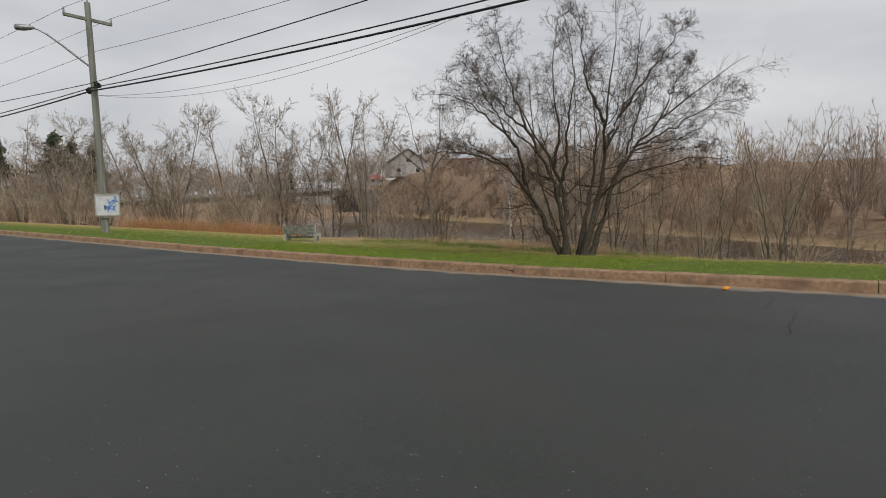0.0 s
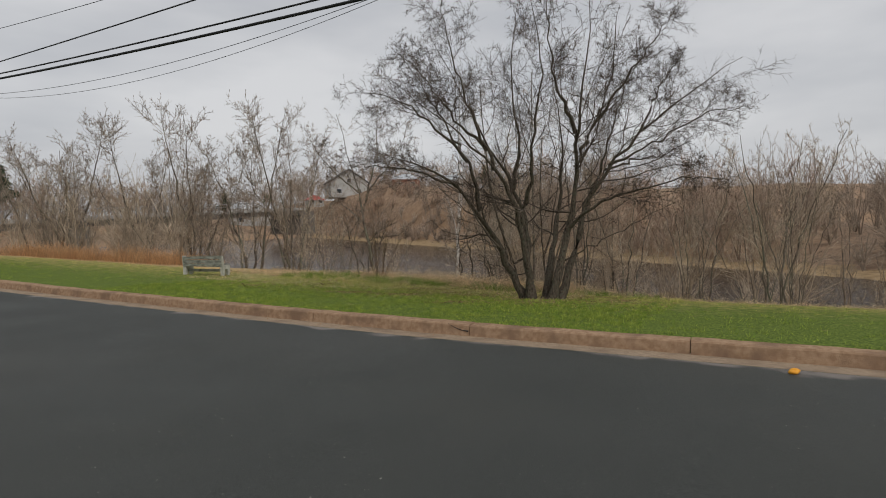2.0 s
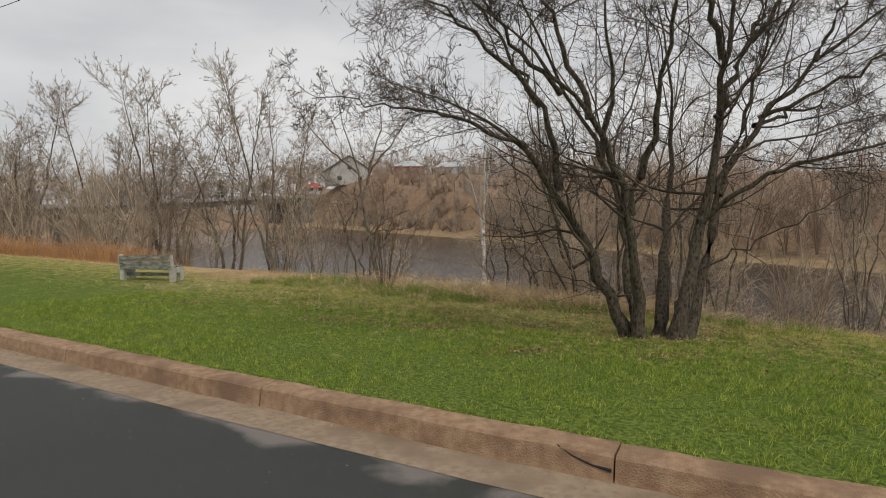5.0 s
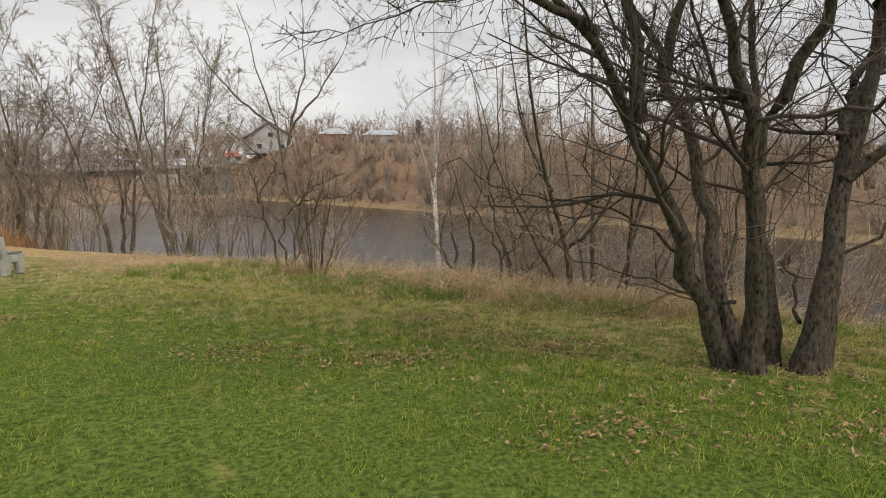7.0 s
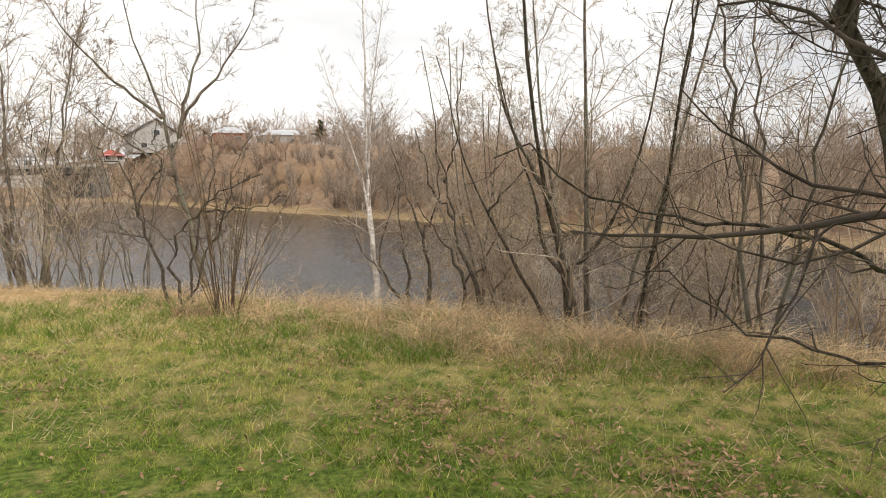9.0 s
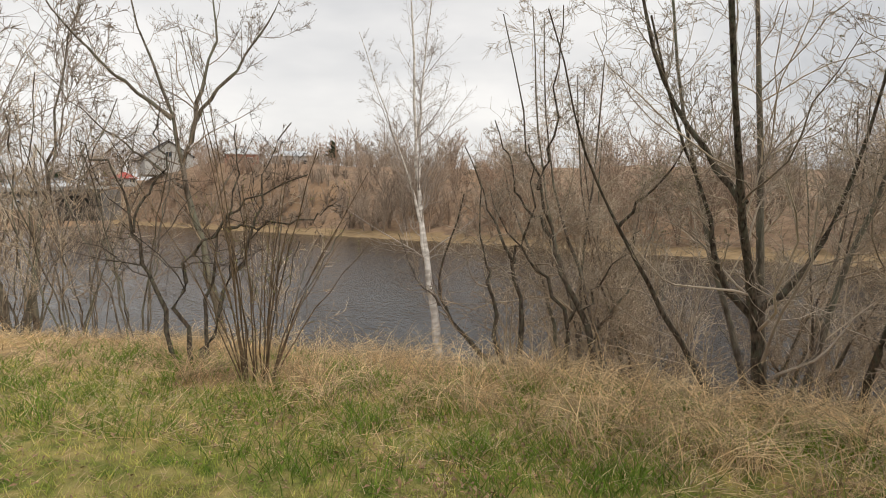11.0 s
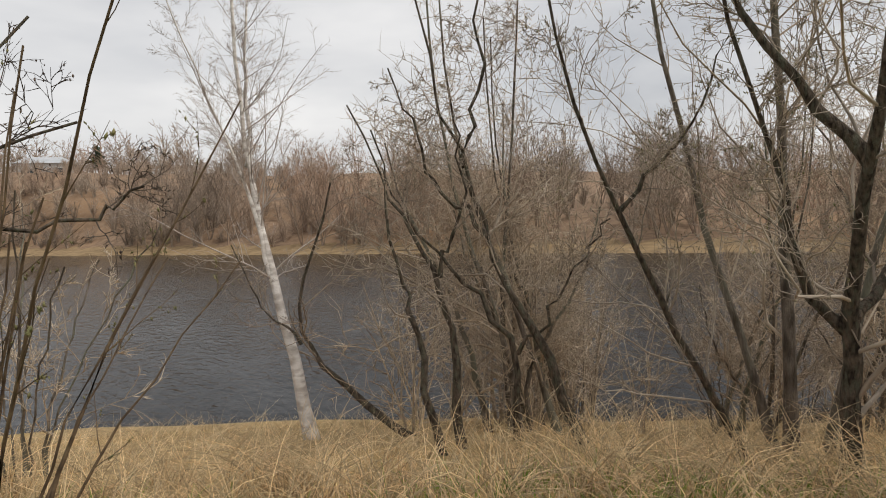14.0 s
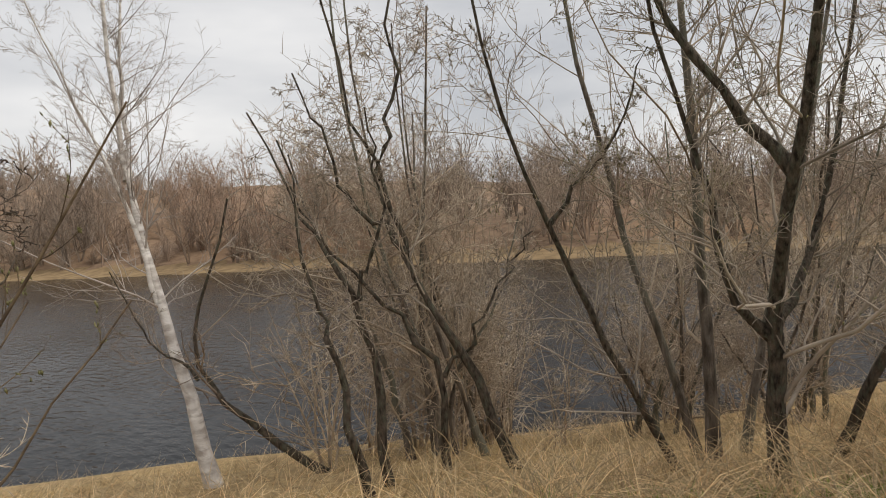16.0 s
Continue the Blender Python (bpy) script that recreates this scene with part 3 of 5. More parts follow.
big_stems = [
    lawn_stem([(-0.34, 0.12, -0.1), (-0.62, 0.1, 0.5), (-0.95, 0.0, 1.2), (-1.4, -0.25, 1.95), (-1.85, -0.5, 2.45), (-2.6, -0.9, 2.85), (-3.5, -1.4, 3.0)], 0.120, 0.0045),
    lawn_stem([(-0.20, 0.2, -0.1), (-0.26, 0.6, 0.8), (-0.22, 1.0, 1.6), (-0.5, 1.1, 2.5), (-1.1, 1.0, 3.4), (-1.7, 0.8, 4.6), (-2.3, 0.6, 5.6)], 0.105, 0.0045),
    lawn_stem([(-0.26, -0.02, -0.1), (-0.38, -0.1, 0.9), (-0.55, -0.3, 1.9), (-1.1, -0.6, 2.8), (-1.9, -0.9, 3.5), (-2.9, -1.1, 4.2)], 0.105, 0.0045),
    lawn_stem([(0.04, 0.22, -0.1), (0.3, 0.75, 0.9), (0.55, 1.25, 1.7), (0.75, 1.6, 2.7), (0.75, 1.9, 4.2), (0.5, 2.1, 5.9)], 0.110, 0.0045),
    lawn_stem([(0.16, -0.02, -0.1), (0.4, 0.1, 0.9), (0.62, 0.2, 1.7), (0.72, 0.1, 2.9), (0.66, -0.1, 3.7), (0.95, -0.2, 4.9), (0.85, -0.3, 7.0)], 0.125, 0.0045),
    lawn_stem([(0.32, 0.06, -0.1), (0.7, 0.4, 0.9), (1.05, 0.75, 1.9), (1.6, 0.8, 2.9), (2.3, 0.7, 3.7), (3.4, 0.6, 4.5), (4.5, 0.6, 5.2)], 0.105, 0.0045),
    lawn_stem([(0.55, 0.15, 1.5), (1.0, -0.2, 2.0), (1.7, -0.5, 2.3), (2.5, -0.8, 2.5), (3.4, -1.0, 2.45)], 0.050, 0.0045),
    lawn_stem([(-0.48, -0.2, 1.6), (-0.3, -0.6, 2.5), (-0.35, -1.0, 3.5), (-0.2, -1.3, 4.6), (-0.6, -1.5, 6.0)], 0.060, 0.0045),
    lawn_stem([(-0.5, 1.1, 2.4), (-0.35, 1.0, 3.5), (-0.6, 0.8, 4.6), (-0.4, 0.7, 6.6)], 0.060, 0.0045),
    lawn_stem([(-1.35, -0.2, 1.9), (-1.6, -0.3, 2.9), (-2.3, -0.4, 3.7), (-3.0, -0.4, 4.2), (-4.1, -0.3, 4.4)], 0.055, 0.0045),
    lawn_stem([(-1.1, 1.0, 3.3), (-1.9, 0.7, 4.0), (-2.6, 0.4, 4.9), (-3.2, 0.2, 5.4)], 0.045, 0.0045),
    lawn_stem([(1.05, 0.75, 1.85), (1.5, 1.0, 2.9), (1.9, 1.1, 4.2), (2.5, 1.0, 5.6)], 0.055, 0.0045),
    lawn_stem([(0.70, 0.1, 2.8), (1.2, 0.3, 3.8), (1.6, 0.5, 4.8), (1.7, 0.5, 6.3)], 0.060, 0.0045),
    lawn_stem([(0.66, -0.1, 3.5), (0.2, -0.4, 4.3), (0.0, -0.5, 5.3), (-0.2, -0.5, 6.9)], 0.052, 0.0045),
    lawn_stem([(-1.8, -0.5, 2.4), (-2.6, -1.0, 2.65), (-3.3, -1.3, 2.75), (-4.1, -1.4, 2.85)], 0.034, 0.0045),
    lawn_stem([(1.55, 0.8, 2.8), (2.4, 1.2, 3.1), (3.3, 1.5, 3.2), (4.0, 1.7, 3.0)], 0.036, 0.0045),
    lawn_stem([(2.3, 0.7, 3.65), (2.6, 0.5, 4.5), (3.1, 0.3, 5.3)], 0.036, 0.0045),
    lawn_stem([(-1.1, -0.6, 2.7), (-1.5, -0.6, 3.8), (-1.9, -0.5, 5.0), (-2.2, -0.4, 6.4)], 0.045, 0.0045),
    lawn_stem([(-1.6, -0.3, 2.9), (-2.2, -0.1, 4.0), (-3.0, 0.0, 5.2)], 0.036, 0.0045),
    lawn_stem([(1.2, 0.3, 3.8), (2.0, 0.0, 5.0), (2.8, -0.2, 6.2)], 0.040, 0.0045),
    lawn_stem([(1.6, 0.8, 2.9), (2.5, 0.3, 3.4), (3.5, 0.0, 3.9), (4.3, -0.1, 4.0)], 0.036, 0.0045),
]
low_stems = [
    lawn_stem([(0.24, 0.15, 0.35), (0.7, 0.9, 0.72), (1.3, 1.7, 0.62), (1.8, 2.4, 0.32)], 0.018, 0.0045),
    lawn_stem([(0.45, 0.2, 0.8), (1.2, 0.1, 1.2), (2.1, 0.1, 1.7), (2.9, 0.0, 2.1)], 0.019, 0.0045),
    lawn_stem([(-0.36, 0.1, 0.55), (-0.7, 0.3, 0.60), (-1.2, 0.6, 0.75), (-1.9, 0.9, 1.15)], 0.017, 0.0045),
    lawn_stem([(-0.75, 0.1, 0.9), (-1.2, 0.5, 1.25), (-1.8, 0.9, 1.35), (-2.5, 1.2, 1.7)], 0.018, 0.0045),
]
lawn_tree = tree_thing("lawn_tree", "spreading multi-stemmed bare tree with budding grey branches on the lawn", "tree", (TX, TY, ground(TX, TY)), rng, big_stems,
           [level(16, 0.30, (30, 72), (0.20, 0.46), 0.36, 8, 0.21, 0.05, 5), level(10, 0.08, (32, 74), (0.30, 0.66), 0.5, 5, 0.22, 0.04, 3),
            level(7, 0.08, (32, 74), (0.38, 0.80), 0.6, 3, 0.18, 0.03, 3, 0.0, 0.15)],
           M_BARK, M_DARKTWIG, M_BUD, 15000, 0.0085, rmin=0.0033)
for low_stem in low_stems:
    shoot_mesh, spray_mesh, _ = grown(rng, [low_stem], [level(8, 0.2, (25, 60), (0.15, 0.4), 0.5, 5, 0.16, 0.03, 4), level(4, 0.15, (28, 65), (0.25, 0.5), 0.6, 3, 0.2, 0.02, 3)], 0.0022)
    low_shoot = put("low_shoot", mesh_of("low_shoot", *shoot_mesh[0]), M_BARK, lawn_tree)
    put("twigs", mesh_of("twigs", *spray_mesh), M_DARKTWIG, low_shoot)

# the white birch on the bank
rng = np.random.default_rng(21)
BX, BY = 2.89, 24.46
BZ = ground(BX, BY)
birch_main = stem_path(rng, (0, 0, -0.15), [(0.1, 0.55, 0.75), (0.22, 1.2, 1.65), (0.32, 1.8, 2.75), (0.42, 2.2, 3.7), (0.5, 2.45, 5.2), (0.5, 2.6, 7.0), (0.55, 2.65, 8.8)],
                       0.074, 0.008, 14, 0.015)
birch_side = stem_path(rng, (0.21, 1.15, 1.55), [(0.2, 1.6, 2.6), (0.05, 1.8, 3.3), (-0.25, 2.0, 4.3), (-0.6, 2.2, 5.6)], 0.03, 0.006, 14, 0.02)
birch_twin = stem_path(rng, (0.36, 1.95, 3.0), [(0.5, 2.2, 3.6), (0.62, 2.4, 4.4), (0.9, 2.6, 6.0), (1.1, 2.7, 7.6)], 0.04, 0.006, 14, 0.02)
tree_thing("birch_tree", "slender white-barked birch leaning over the riverbank", "tree", (BX, BY, BZ), rng, [birch_main, birch_side, birch_twin],
           [level(40, 0.26, (36, 62), (0.10, 0.23), 0.24, 7, 0.10, 0.035, 4), level(10, 0.12, (24, 52), (0.24, 0.5), 0.5, 4, 0.14, 0.02, 3),
            level(4, 0.12, (25, 55), (0.3, 0.6), 0.7, 2, 0.16, 0.01, 3)], M_BIRCH, M_BIRCHTWIG, rmin=0.0021, branch_label="fine pale upright birch twigs")

# the dark stem that curves up beside the birch
rng = np.random.default_rng(22)
GX, GY = 3.75, 23.75
tree_thing("alder_tree", "dark curved stem crossing in front of the birch", "tree", (GX, GY, ground(GX, GY)), rng,
           [stem_path(rng, (0, 0, -0.1), [(-0.25, 0.45, 0.30), (-0.55, 0.95, 0.62), (-0.72, 1.2, 0.95), (-0.70, 1.2, 1.5), (-0.5, 1.0, 2.0), (-0.4, 0.9, 2.7)], 0.045, 0.01, 11, 0.02),
            stem_path(rng, (-0.70, 1.17, 0.95), [(-0.85, 1.4, 1.2), (-1.0, 1.55, 1.5), (-1.2, 1.7, 2.1)], 0.016, 0.006, 11, 0.02)],
           [level(9, 0.3, (25, 60), (0.2, 0.5), 0.5, 5, 0.15, 0.05, 4), level(6, 0.2, (25, 65), (0.3, 0.6), 0.6, 3, 0.18, 0.04, 3),
            level(4, 0.2, (25, 65), (0.3, 0.6), 0.7, 2, 0.18, 0.03, 3)], M_BARK, M_TWIG, rmin=0.0036)

# the forked dark tree at the edge of the bank
rng = np.random.default_rng(31)


def edge_stem(via, r0, r1, k=12, wig=0.012):
    """via in (across the last view, away from it, up)."""
    P, R = stem_path(rng, via[0], via[1:], r0, r1, k, wig)
    a, d = P[:, 0].copy(), P[:, 1].copy()
    P[:, 0], P[:, 1] = 0.613 * a + 0.79 * d, -0.79 * a + 0.613 * d
    return P, R


NEAR_LEVELS = [level(20, 0.12, (25, 68), (0.14, 0.38), 0.30, 7, 0.19, 0.05, 5), level(9, 0.1, (25, 72), (0.24, 0.55), 0.5, 5, 0.22, 0.04, 3),
               level(6, 0.1, (25, 72), (0.26, 0.58), 0.6, 4, 0.24, 0.03, 3)]
FX, FY = 4.22, 20.06
tree_thing("forked_tree", "dark-barked forked tree with opening buds at the bank edge", "tree", (FX, FY, ground(FX, FY)), rng,
           [edge_stem([(0, 0, -0.1), (-0.04, -0.06, 0.5), (-0.10, -0.14, 1.05), (-0.16, -0.42, 1.75), (-0.26, -0.86, 2.65), (-0.30, -1.15, 4.4), (-0.35, -1.3, 6.2)], 0.066, 0.011),
            edge_stem([(-0.10, -0.12, 0.98), (-0.36, -0.12, 1.2), (-0.44, -0.15, 1.7), (-0.45, -0.15, 1.9), (-0.75, -0.2, 2.6), (-0.95, -0.3, 3.6)], 0.036, 0.009),
            edge_stem([(-0.10, -0.12, 1.0), (0.2, 0.1, 1.25), (0.5, 0.25, 1.8), (0.8, 0.4, 2.9), (1.0, 0.5, 4.5)], 0.035, 0.009),
            edge_stem([(-0.18, -0.5, 1.95), (-0.5, -0.4, 2.4), (-0.85, -0.3, 3.0), (-1.1, -0.2, 3.9), (-1.2, -0.2, 5.0)], 0.034, 0.008)],
           NEAR_LEVELS, M_BARK, M_LITTWIG, M_GREENBUD, 2600, 0.006, rmin=0.0027, branch_label="thin grey-brown branches with opening buds")
rng = np.random.default_rng(32)
X0, Y0 = 4.55, 20.75
tree_thing("leaning_tree", "thin dark tree leaning out over the bank", "tree", (X0, Y0, ground(X0, Y0)), rng,
           [edge_stem([(0, 0, -0.1), (-0.34, -0.1, 0.6), (-0.70, -0.25, 1.25), (-1.02, -0.45, 2.0), (-1.38, -0.65, 2.85), (-1.6, -0.8, 4.1)], 0.038, 0.007),
            edge_stem([(-1.0, -0.43, 1.95), (-0.75, -0.4, 2.25), (-0.5, -0.35, 2.5), (-0.25, -0.3, 3.1)], 0.018, 0.006)],
           NEAR_LEVELS, M_BARK, M_LITTWIG, M_GREENBUD, 1500, 0.006, rmin=0.0027)
rng = np.random.default_rng(33)
X0, Y0 = 4.55, 20.35
tree_thing("grey_tree", "tall grey-barked tree with straight stems behind the forked one", "tree", (X0, Y0, ground(X0, Y0)), rng,
           [edge_stem([(0, 0.4, -0.1), (-0.05, 0.4, 1.5), (-0.1, 0.45, 3.0), (-0.2, 0.5, 5.0), (-0.2, 0.5, 7.0)], 0.05, 0.01),
            edge_stem([(-0.1, 0.45, -0.1), (-0.45, 0.6, 1.3), (-0.75, 0.7, 2.5), (-1.0, 0.8, 4.2), (-1.1, 0.8, 6.2)], 0.038, 0.009),
            edge_stem([(0.3, 0.5, -0.1), (0.6, 0.6, 1.2), (1.0, 0.7, 2.4), (1.5, 0.9, 4.6), (1.6, 0.9, 6.2)], 0.036, 0.009)],
           NEAR_LEVELS, M_GREYBARK, M_TWIG_WARM, M_GREENBUD, 1500, 0.006, rmin=0.0028)
# slanting pair by the shade of the lawn tree
rng = np.random.default_rng(34)
X0, Y0 = 5.03, 19.84
tree_thing("slanting_tree", "thin tree slanting up from the bank edge", "tree", (X0, Y0, ground(X0, Y0)), rng,
           [stem_path(rng, (0, 0, -0.1), [(-0.14, -0.3, 0.8), (-0.3, -0.65, 1.6), (-0.55, -1.12, 2.7), (-0.6, -1.5, 4.6)], 0.042, 0.01, 11, 0.02),
            stem_path(rng, (-0.26, -0.55, 1.4), [(0.0, -0.5, 2.2), (0.2, -0.5, 3.4), (0.25, -0.6, 4.6)], 0.028, 0.008, 11, 0.02)],
           NEAR_LEVELS, M_BARK, M_LITTWIG, M_BUD, 900, 0.006, rmin=0.0028)
# the many-stemmed alder low on the bank
rng = np.random.default_rng(35)
X0, Y0 = 4.35, 22.75
alder = tree_thing("alder_clump", "many-stemmed alder with tangled twigs low on the bank", "tree", (X0, Y0, ground(X0, Y0)), rng,
           [edge_stem([(0.3, 0, -0.1), (0.05, 0.1, 0.75), (-0.2, 0.2, 1.5), (-0.55, 0.3, 2.3), (-0.75, 0.4, 3.4), (-0.8, 0.4, 5.0)], 0.04, 0.008),
            edge_stem([(-0.1, 0, -0.1), (-0.2, 0.1, 0.9), (-0.5, 0.2, 1.8), (-0.75, 0.3, 2.4), (-0.9, 0.4, 3.8), (-0.95, 0.4, 5.2)], 0.038, 0.008),
            edge_stem([(0.0, 0.2, -0.1), (-0.05, 0.2, 0.6), (0.3, 0.3, 1.05), (0.6, 0.3, 1.6), (0.75, 0.4, 2.2)], 0.032, 0.008),
            edge_stem([(-0.45, 0.2, -0.1), (-0.6, 0.3, 0.7), (-0.85, 0.4, 1.5), (-1.3, 0.5, 2.2), (-1.5, 0.6, 3.0)], 0.04, 0.009),
            edge_stem([(-0.2, 0.3, -0.1), (-0.3, 0.4, 0.8), (-0.25, 0.5, 1.8), (-0.1, 0.6, 3.0), (0.0, 0.6, 4.4)], 0.038, 0.009)],
           [level(18, 0.08, (25, 78), (0.18, 0.44), 0.40, 7, 0.22, 0.02, 4), level(8, 0.1, (25, 80), (0.3, 0.62), 0.5, 5, 0.27, 0.01, 3),
            level(6, 0.1, (25, 75), (0.35, 0.7), 0.65, 3, 0.26, 0.02, 3)], M_GREYBARK, M_TWIG_WARM, M_BUD, 1200, 0.006, rmin=0.0034, group="alders low on the bank")
for x, y, turn, sc in ((5.5, 23.3, 70, 0.9), (6.6, 21.7, 200, 0.8), (7.4, 20.6, 140, 0.7)):
    again = copy_thing(alder, Matrix.Identity(4))
    again.matrix_basis = Matrix.Translation((x, y, ground(x, y))) @ Matrix.Rotation(radians(turn), 4, "Z") @ Matrix.Diagonal((sc, sc, sc, 1))


# dark crooked alders at the top of the slope
rng = np.random.default_rng(39)
SLOPE_LEVELS = [level(13, 0.3, (25, 75), (0.18, 0.42), 0.36, 6, 0.24, 0.03, 4), level(7, 0.1, (25, 78), (0.28, 0.6), 0.5, 4, 0.27, 0.02, 3),
                level(4, 0.1, (25, 75), (0.3, 0.62), 0.65, 3, 0.26, 0.02, 3)]
for X0, Y0, vias, r0 in ((2.85, 22.35, [[(0, 0, -0.1), (-0.17, 0.05, 0.8), (-0.21, 0.1, 1.2), (-0.38, 0.2, 1.6), (-0.5, 0.3, 2.5)]], 0.034),
                         (3.15, 22.45, [[(0, 0, -0.1), (-0.08, 0.05, 0.8), (-0.15, 0.1, 1.45), (-0.42, 0.2, 1.85), (-0.6, 0.3, 2.0), (-0.95, 0.4, 2.9)],
                                        [(-0.15, 0.1, 1.4), (0.05, 0.2, 1.9), (0.0, 0.3, 2.8)]], 0.038),
                         (3.7, 22.35, [[(0, 0, -0.1), (0.02, 0.05, 0.8), (-0.25, 0.1, 1.2), (-0.55, 0.15, 1.5), (-0.95, 0.2, 1.9), (-1.2, 0.3, 2.4)],
                                       [(0.02, 0.05, 0.75), (0.3, 0.1, 1.1), (0.65, 0.2, 1.6), (0.8, 0.2, 1.9)]], 0.032),
                         (3.87, 21.75, [[(0, 0, -0.1), (-0.32, 0.1, 0.75), (-0.64, 0.2, 1.3), (-0.8, 0.3, 1.8), (-1.0, 0.4, 2.4), (-1.2, 0.5, 3.1), (-1.6, 0.6, 4.6)],
                                        [(-0.98, 0.38, 2.3), (-0.8, 0.5, 3.1), (-0.75, 0.6, 4.6)],
                                        [(-0.78, 0.3, 1.7), (-1.3, 0.4, 2.3), (-1.6, 0.5, 3.2)]], 0.042)):
    tree_thing("alder_tree", "dark crooked alder stems leaning over the slope", "tree", (X0, Y0, ground(X0, Y0)), rng,
               [edge_stem(v, r0 if q == 0 else 0.55 * r0, 0.007, 12, 0.03) for q, v in enumerate(vias)], SLOPE_LEVELS, M_BARK, M_LITTWIG, rmin=0.0034,
               group="alders low on the bank")


# the shrub of straight shoots beside the path's end
rng = np.random.default_rng(36)
X0, Y0 = 0.05, 21.55
shoots = []
for i in range(26):
    a, le, h = rng.uniform(0, 6.28), rng.uniform(0.25, 1.15), rng.uniform(1.0, 2.2)
    if i < 3:
        a, le, h = 2.4 + 0.3 * i, 0.45, 2.9
    c, q = math.cos(a), math.sin(a)
    shoots.append(stem_path(rng, (0.10 * c, 0.10 * q, -0.08), [(0.42 * le * c, 0.42 * le * q, 0.45 * h), (le * c, le * q, h)], rng.uniform(0.006, 0.011), 0.003, 9, 0.006))
tree_thing("shoot_shrub", "leafless shrub of straight brown shoots with pale buds", "shrub", (X0, Y0, ground(X0, Y0)), rng, shoots,
           [level(4, 0.35, (18, 42), (0.10, 0.30), 0.5, 4, 0.08, 0.05, 3), level(3, 0.2, (20, 50), (0.25, 0.5), 0.7, 2, 0.14, 0.04, 3)], M_SHOOT, M_SHOOT, M_GREENBUD, 900, 0.006, rmin=0.0014)

# the crooked dark bush rooted behind it
rng = np.random.default_rng(37)
X0, Y0 = -0.5, 22.3


def crooked(via, r0):
    """via in (across the river view, away from it, up)."""
    P, R = stem_path(rng, via[0], via[1:], r0, 0.006, 16, 0.03)
    a, d = P[:, 0].copy(), P[:, 1].copy()
    P[:, 0], P[:, 1] = 0.88 * a + 0.475 * d, -0.475 * a + 0.88 * d
    return P, R


tree_thing("crooked_shrub", "dark crooked leafless bush at the top of the bank", "shrub", (X0, Y0, ground(X0, Y0)), rng,
           [crooked([(0, 0, -0.1), (-0.1, 0.1, 0.6), (-0.08, 0.1, 1.0), (0.3, 0.2, 1.3), (0.6, 0.3, 1.65), (1.0, 0.4, 1.8)], 0.026),
            crooked([(0.3, 0.2, 1.28), (0.65, 0.3, 1.32), (1.1, 0.4, 1.36), (1.3, 0.4, 1.5)], 0.015),
            crooked([(0.05, 0.1, -0.1), (0.2, 0.3, 0.7), (0.45, 0.5, 1.2), (0.5, 0.6, 1.8), (0.75, 0.7, 2.3)], 0.024),
            crooked([(-0.1, 0.1, -0.1), (-0.4, 0.2, 0.7), (-0.7, 0.3, 1.3), (-0.95, 0.4, 1.9), (-1.4, 0.5, 2.2)], 0.026),
            crooked([(-0.7, 0.3, 1.25), (-0.5, 0.5, 1.9), (-0.55, 0.6, 2.6)], 0.015),
            crooked([(0.0, 0.2, -0.1), (-0.05, 0.5, 0.8), (0.15, 0.8, 1.6), (0.05, 1.0, 2.4)], 0.022)],
           [level(10, 0.2, (28, 72), (0.2, 0.45), 0.42, 6, 0.24, 0.04, 4), level(6, 0.1, (28, 75), (0.26, 0.55), 0.55, 4, 0.25, 0.03, 3),
            level(4, 0.1, (28, 75), (0.3, 0.6), 0.7, 2, 0.25, 0.03, 3)], M_BARK, M_DARKTWIG, M_BUD, 900, 0.006, rmin=0.0024)

# the tall round-crowned tree at the water's edge
rng = np.random.default_rng(38)
X0, Y0 = -0.75, 28.2
tree_thing("round_crowned_tree", "bare grey tree with wide fanning branches beside the water", "tree", (X0, Y0, ground(X0, Y0)), rng,
           [stem_path(rng, (0.55, 0, -0.2), [(0.5, 0, 0.9), (0.2, 0, 2.4), (0.0, 0, 3.6), (-0.1, 0, 4.4), (-0.5, 0.1, 5.6), (-1.0, 0.2, 7.6)], 0.095, 0.01, 14, 0.03),
            stem_path(rng, (0.02, 0, 3.5), [(0.35, 0.1, 4.5), (0.7, 0.2, 5.8), (0.75, 0.2, 8.0)], 0.06, 0.008, 14, 0.03),
            stem_path(rng, (0.3, 0.1, 4.3), [(1.0, -0.1, 5.2), (1.7, -0.2, 6.2), (2.1, -0.3, 7.3)], 0.04, 0.007, 14, 0.03),
            stem_path(rng, (-0.1, 0, 4.3), [(-0.9, -0.2, 5.0), (-1.7, -0.3, 5.8), (-2.3, -0.4, 7.0)], 0.04, 0.007, 14, 0.03),
            stem_path(rng, (0.1, 0, 3.0), [(-0.7, 0.3, 3.7), (-1.5, 0.5, 4.3), (-2.3, 0.6, 5.3)], 0.03, 0.006, 14, 0.03)],
           [level(15, 0.25, (28, 62), (0.18, 0.42), 0.36, 6, 0.16, 0.04, 4), level(9, 0.1, (28, 66), (0.26, 0.55), 0.5, 4, 0.2, 0.03, 3),
            level(5, 0.1, (28, 66), (0.28, 0.6), 0.65, 3, 0.2, 0.03, 3)], M_GREYBARK, M_TWIG, M_BUD, 1500, 0.008, rmin=0.0044)


